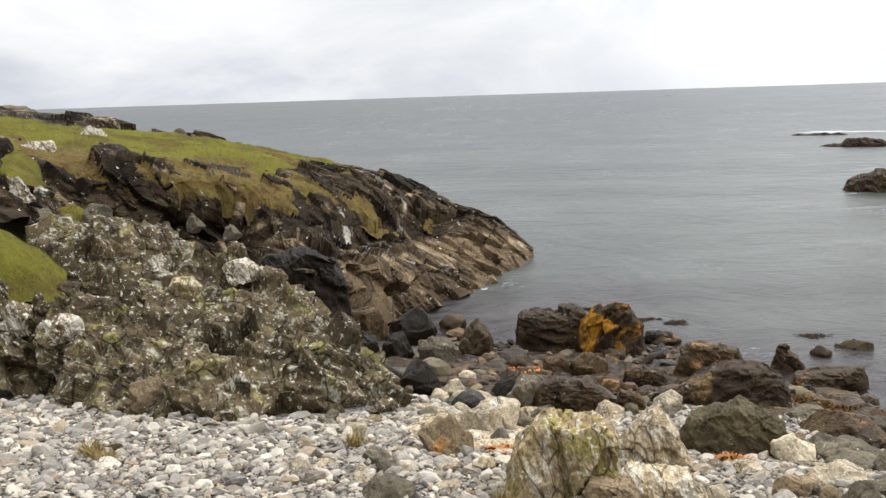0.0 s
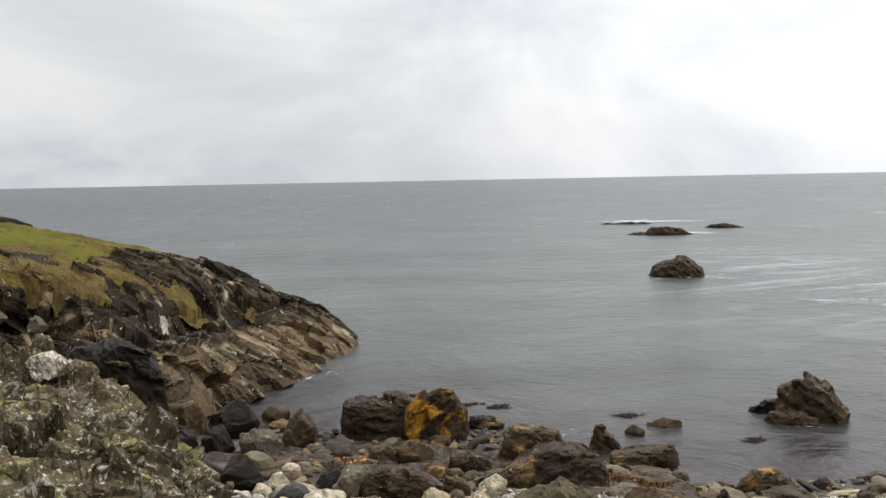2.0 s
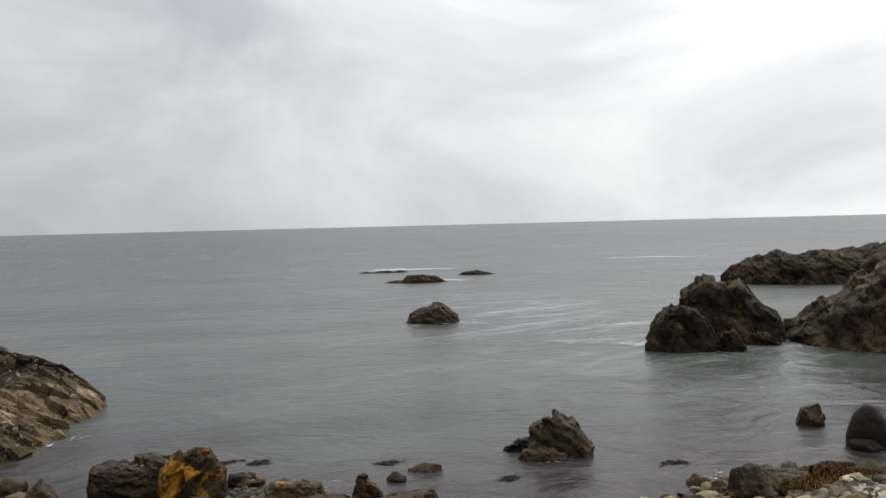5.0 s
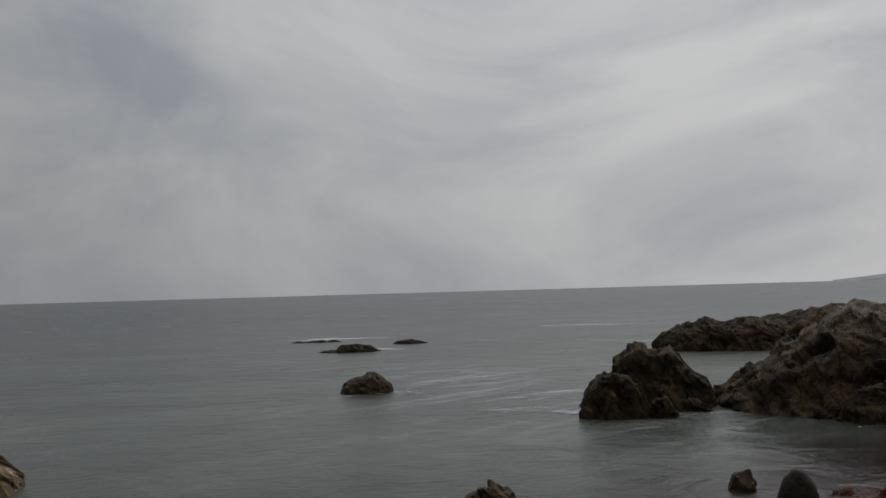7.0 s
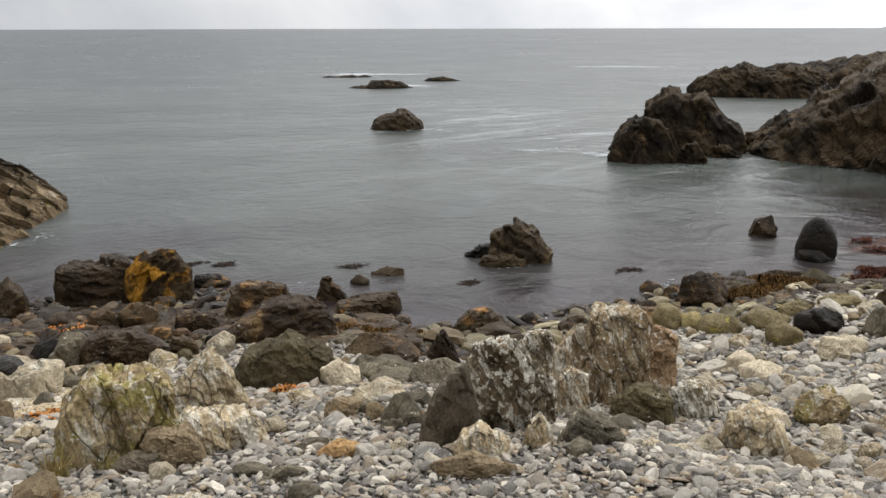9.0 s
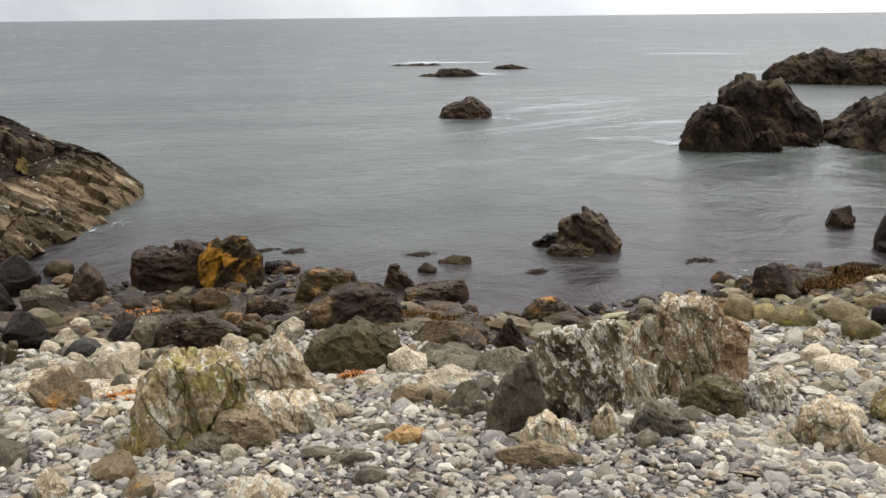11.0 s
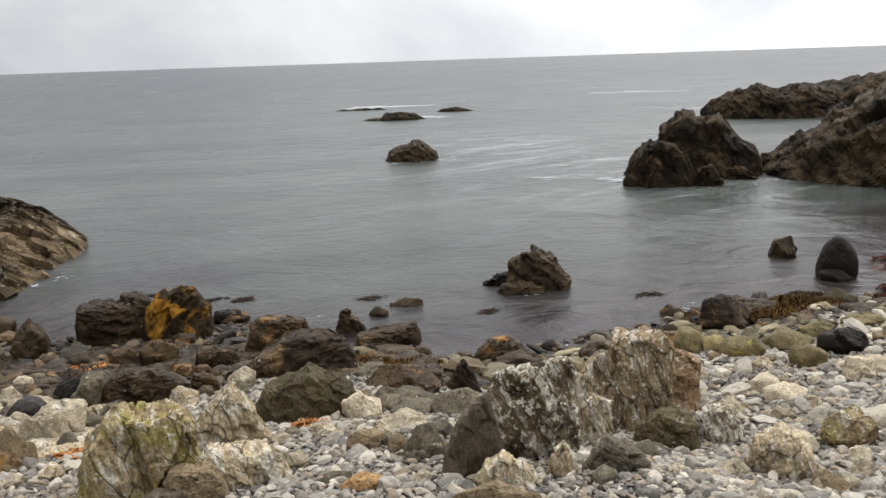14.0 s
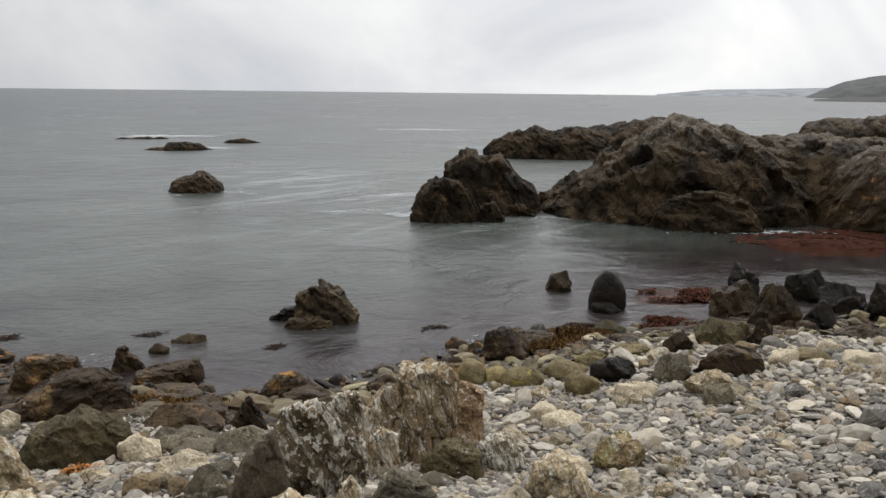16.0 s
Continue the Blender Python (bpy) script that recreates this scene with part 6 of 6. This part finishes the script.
def seaweed(label, x, y, rx, ry, yaw, count, mat, seed, size=0.28, lift=0.05):
    """A heap of flat curling ribbons over the ground or the water."""
    rs = np.random.RandomState(seed)
    vs, fs = [], []
    turn = radians(yaw)
    for k in range(count):
        r, a = math.sqrt(rs.uniform(0, 1)) * rs.uniform(0.75, 1.0), rs.uniform(0, 2 * math.pi)
        lx, ly = rx * r * math.cos(a), ry * r * math.sin(a)
        cx, cy = lx * math.cos(turn) - ly * math.sin(turn), lx * math.sin(turn) + ly * math.cos(turn)
        if noise.noise((1.1 * cx, 1.1 * cy, seed)) < -0.08:
            continue
        h = rs.uniform(0, 2 * math.pi)
        long, wide = size * rs.uniform(0.5, 1.4), size * rs.uniform(0.08, 0.16)
        bend = rs.normal(0, 0.8)
        px_, py_ = x + cx, y + cy
        base = len(vs)
        for s in range(5):
            f = s / 4
            g0 = max(float(beach_z(px_, py_)), 0.0)
            z = g0 + lift * (1 - r * 0.6) * rs.uniform(0.3, 1.5) + 0.3 * wide * math.sin(3 * f + k)
            ww = wide * (0.35 + 0.65 * math.sin(math.pi * (0.15 + 0.8 * f)))
            nx, ny = -math.sin(h), math.cos(h)
            tilt = rs.normal(0, 0.2) * ww
            vs += [(px_ + nx * ww - x, py_ + ny * ww - y, z + tilt), (px_ - nx * ww - x, py_ - ny * ww - y, z - tilt)]
            px_, py_ = px_ + math.cos(h) * long / 4, py_ + math.sin(h) * long / 4
            h += bend / 4
        fs += [(base + 2 * s, base + 2 * s + 1, base + 2 * s + 3, base + 2 * s + 2) for s in range(4)]
    ob = part("seaweed", mesh_from("seaweed", np.array(vs), np.array(fs)), mat)
    ob.location = (x, y, 0)
    return tagged(ob, label, "seaweed", kind="stuff")


seaweed("red-brown kelp bed floating at the foot of the rocks", 33.0, 16.4, 5.5, 2.2, -30, 9000, KELP, 801, 0.34, 0.012)
seaweed("red-brown kelp heaped on wet rocks", 19.4, 14.4, 1.4, 0.8, -30, 1800, KELP, 803, 0.2, 0.12)
seaweed("red-brown kelp heaped on wet rocks", 16.4, 12.8, 0.9, 0.6, -30, 1100, KELP, 804, 0.18, 0.14)
seaweed("ochre wrack covering stones at the water's edge", 13.3, 12.7, 1.4, 0.7, 5, 2000, WRACK, 805, 0.11, 0.22)
seaweed("ochre wrack covering stones at the water's edge", 5.9, 13.2, 1.4, 0.5, -20, 1200, WRACK, 806, 0.13, 0.12)
for x, y, r in ((1.9, 20.8, 0.25), (4.2, 20.3, 0.9), (5.0, 20.0, 0.5), (7.3, 18.6, 0.3), (8.9, 16.2, 0.25), (3.3, 21.5, 0.5), (12.5, 15.6, 0.5)):
    seaweed("dark weed floating just off the shore", x, y, r, 0.16, 5, int(160 * r) + 40, FLOATING, 820 + int(10 * x), 0.16, 0.015)
seaweed("dried orange wrack on the shingle", 0.6, 9.6, 0.35, 0.16, 10, 160, DRIED, 807, 0.14, 0.06)
seaweed("dried orange wrack on the shingle", 2.85, 9.3, 0.2, 0.1, 0, 110, DRIED, 808, 0.12, 0.07)
seaweed("dried orange wrack between wet stones", 1.7, 15.4, 0.9, 0.4, 0, 300, DRIED, 809, 0.16, 0.1)



# ---------------------------------------------------------------- dead grass on the upper shingle
def grass_tuft(x, y, count, seed):
    rs = np.random.RandomState(seed)
    a, r = rs.uniform(0, 6.28, count), 0.12 * np.sqrt(rs.uniform(0, 1, count))
    at = np.stack([r * np.cos(a), r * np.sin(a), 0 * a], 1)
    tip = at + np.stack([rs.normal(0, 0.07, count), rs.normal(0, 0.07, count), rs.uniform(0.06, 0.17, count)], 1)
    side = np.stack([-np.sin(a), np.cos(a), 0 * a], 1) * 0.006
    v = np.stack([at - side, at + side, tip], 1).reshape(-1, 3)
    ob = part("grass_tuft", mesh_from("grass_tuft", v, np.arange(3 * count).reshape(-1, 3), False), STRAW)
    ob.location = (x, y, float(beach_z(x, y)) + 0.03)
    return tagged(ob, "small tuft of straw-coloured grass among the pebbles", "grass", "grass tufts on the shingle")


STRAW = weed_material("straw grass", (0.30, 0.22, 0.09), (0.22, 0.17, 0.06))
for k, (x, y) in enumerate(((-3.45, 8.6), (-3.2, 8.3), (-5.1, 9.6), (-1.0, 9.2), (6.9, 6.6), (0.4, 7.2))):
    grass_tuft(x, y, 140, 850 + k)

# ---------------------------------------------------------------- surf
def foam_material():
    m, nt, bsdf = material("sea foam")
    g = Net(nt)
    n = g.noise(nt.nodes.new("ShaderNodeTexCoord").outputs["Object"], 6, 5, 0.7)
    g.put(g.mix(g.ramp(n, 0.3, 0.7), (0.28, 0.29, 0.29), (0.52, 0.53, 0.53)), bsdf.inputs["Base Color"])
    bsdf.inputs["Roughness"].default_value = 0.9
    return m


FOAM = foam_material()


def surf(x, y, long, wide, yaw, count, size, seed):
    """Flecks of foam drawn out along a line on the water."""
    rs = np.random.RandomState(seed)
    along = rs.normal(0, 0.38, count) * long
    across = rs.normal(0, 0.6, count) * wide + 0.5 * wide * np.sin(along / max(long, 0.1) * 5 + seed)
    c, s = math.cos(radians(yaw)), math.sin(radians(yaw))
    k = np.arange(6) / 6 * 2 * np.pi
    big = 0.62 * size * rs.lognormal(-0.5, 0.55, count)
    vx = along[:, None] + np.cos(k) * (big * rs.uniform(1.0, 3.0, count))[:, None] * rs.uniform(0.7, 1.2, (count, 6))
    vy = across[:, None] + np.sin(k) * big[:, None] * rs.uniform(0.5, 1.1, (count, 6)) * 0.7
    z = np.full((count, 6), 0.012) + rs.uniform(0, 0.02, (count, 1)) + 0.09 * big[:, None] * (np.sin(k) > 0.1)
    v = np.stack([vx * c - vy * s, vx * s + vy * c, z], -1).reshape(-1, 3)
    i = np.arange(count)[:, None] * 6
    f = np.concatenate([i + (0, 1, 2, 3), i + (0, 3, 4, 5)])
    ob = part("sea_foam", mesh_from("sea_foam", v, f), FOAM)
    ob.location = (x, y, 0)
    return tagged(ob, "white flecks of surf on the water", "sea foam", kind="stuff")


surf(41.0, 97.8, 6.0, 0.9, -22, 260, 0.30, 1)
surf(36.5, 76.0, 2.2, 0.7, -24, 70, 0.18, 2)
surf(78.7, 100.6, 7.0, 1.0, -38, 200, 0.30, 3)
surf(22.9, 31.2, 0.9, 0.5, -38, 110, 0.10, 4)
surf(21.5, 33.5, 2.0, 0.5, -30, 90, 0.10, 5)
surf(31.0, 19.6, 2.6, 0.3, -35, 200, 0.07, 6)
surf(59.0, 65.5, 5.0, 1.4, -42, 160, 0.25, 7)
surf(24.0, 36.5, 5.0, 1.0, -20, 60, 0.08, 8)
surf(22.5, 41.0, 6.0, 1.2, -24, 60, 0.09, 9)
surf(30.0, 45.5, 7.0, 1.6, -28, 70, 0.12, 10)
surf(12.2, 14.3, 0.6, 0.3, -10, 50, 0.03, 11)
surf(15.8, 13.1, 1.4, 0.35, -20, 90, 0.03, 12)
surf(16.7, 14.3, 0.6, 0.25, -48, 50, 0.03, 13)
surf(10.3, 16.75, 0.9, 0.2, -30, 30, 0.025, 14)
surf(5.8, 17.3, 0.7, 0.25, -18, 30, 0.025, 15)
surf(1.5, 24.8, 1.2, 0.3, 60, 40, 0.035, 17)
surf(20.8, 43.2, 1.6, 0.3, -24, 60, 0.07, 20)
surf(25.2, 29.1, 1.6, 0.25, -38, 40, 0.05, 21)
surf(27.6, 27.0, 0.8, 0.3, -40, 40, 0.05, 22)
surf(42.5, 97.0, 5.0, 0.4, -22, 70, 0.40, 31)
surf(76.0, 102.0, 5.0, 0.4, -38, 70, 0.45, 32)
surf(27.5, 37.0, 2.0, 0.5, -34, 60, 0.12, 33)
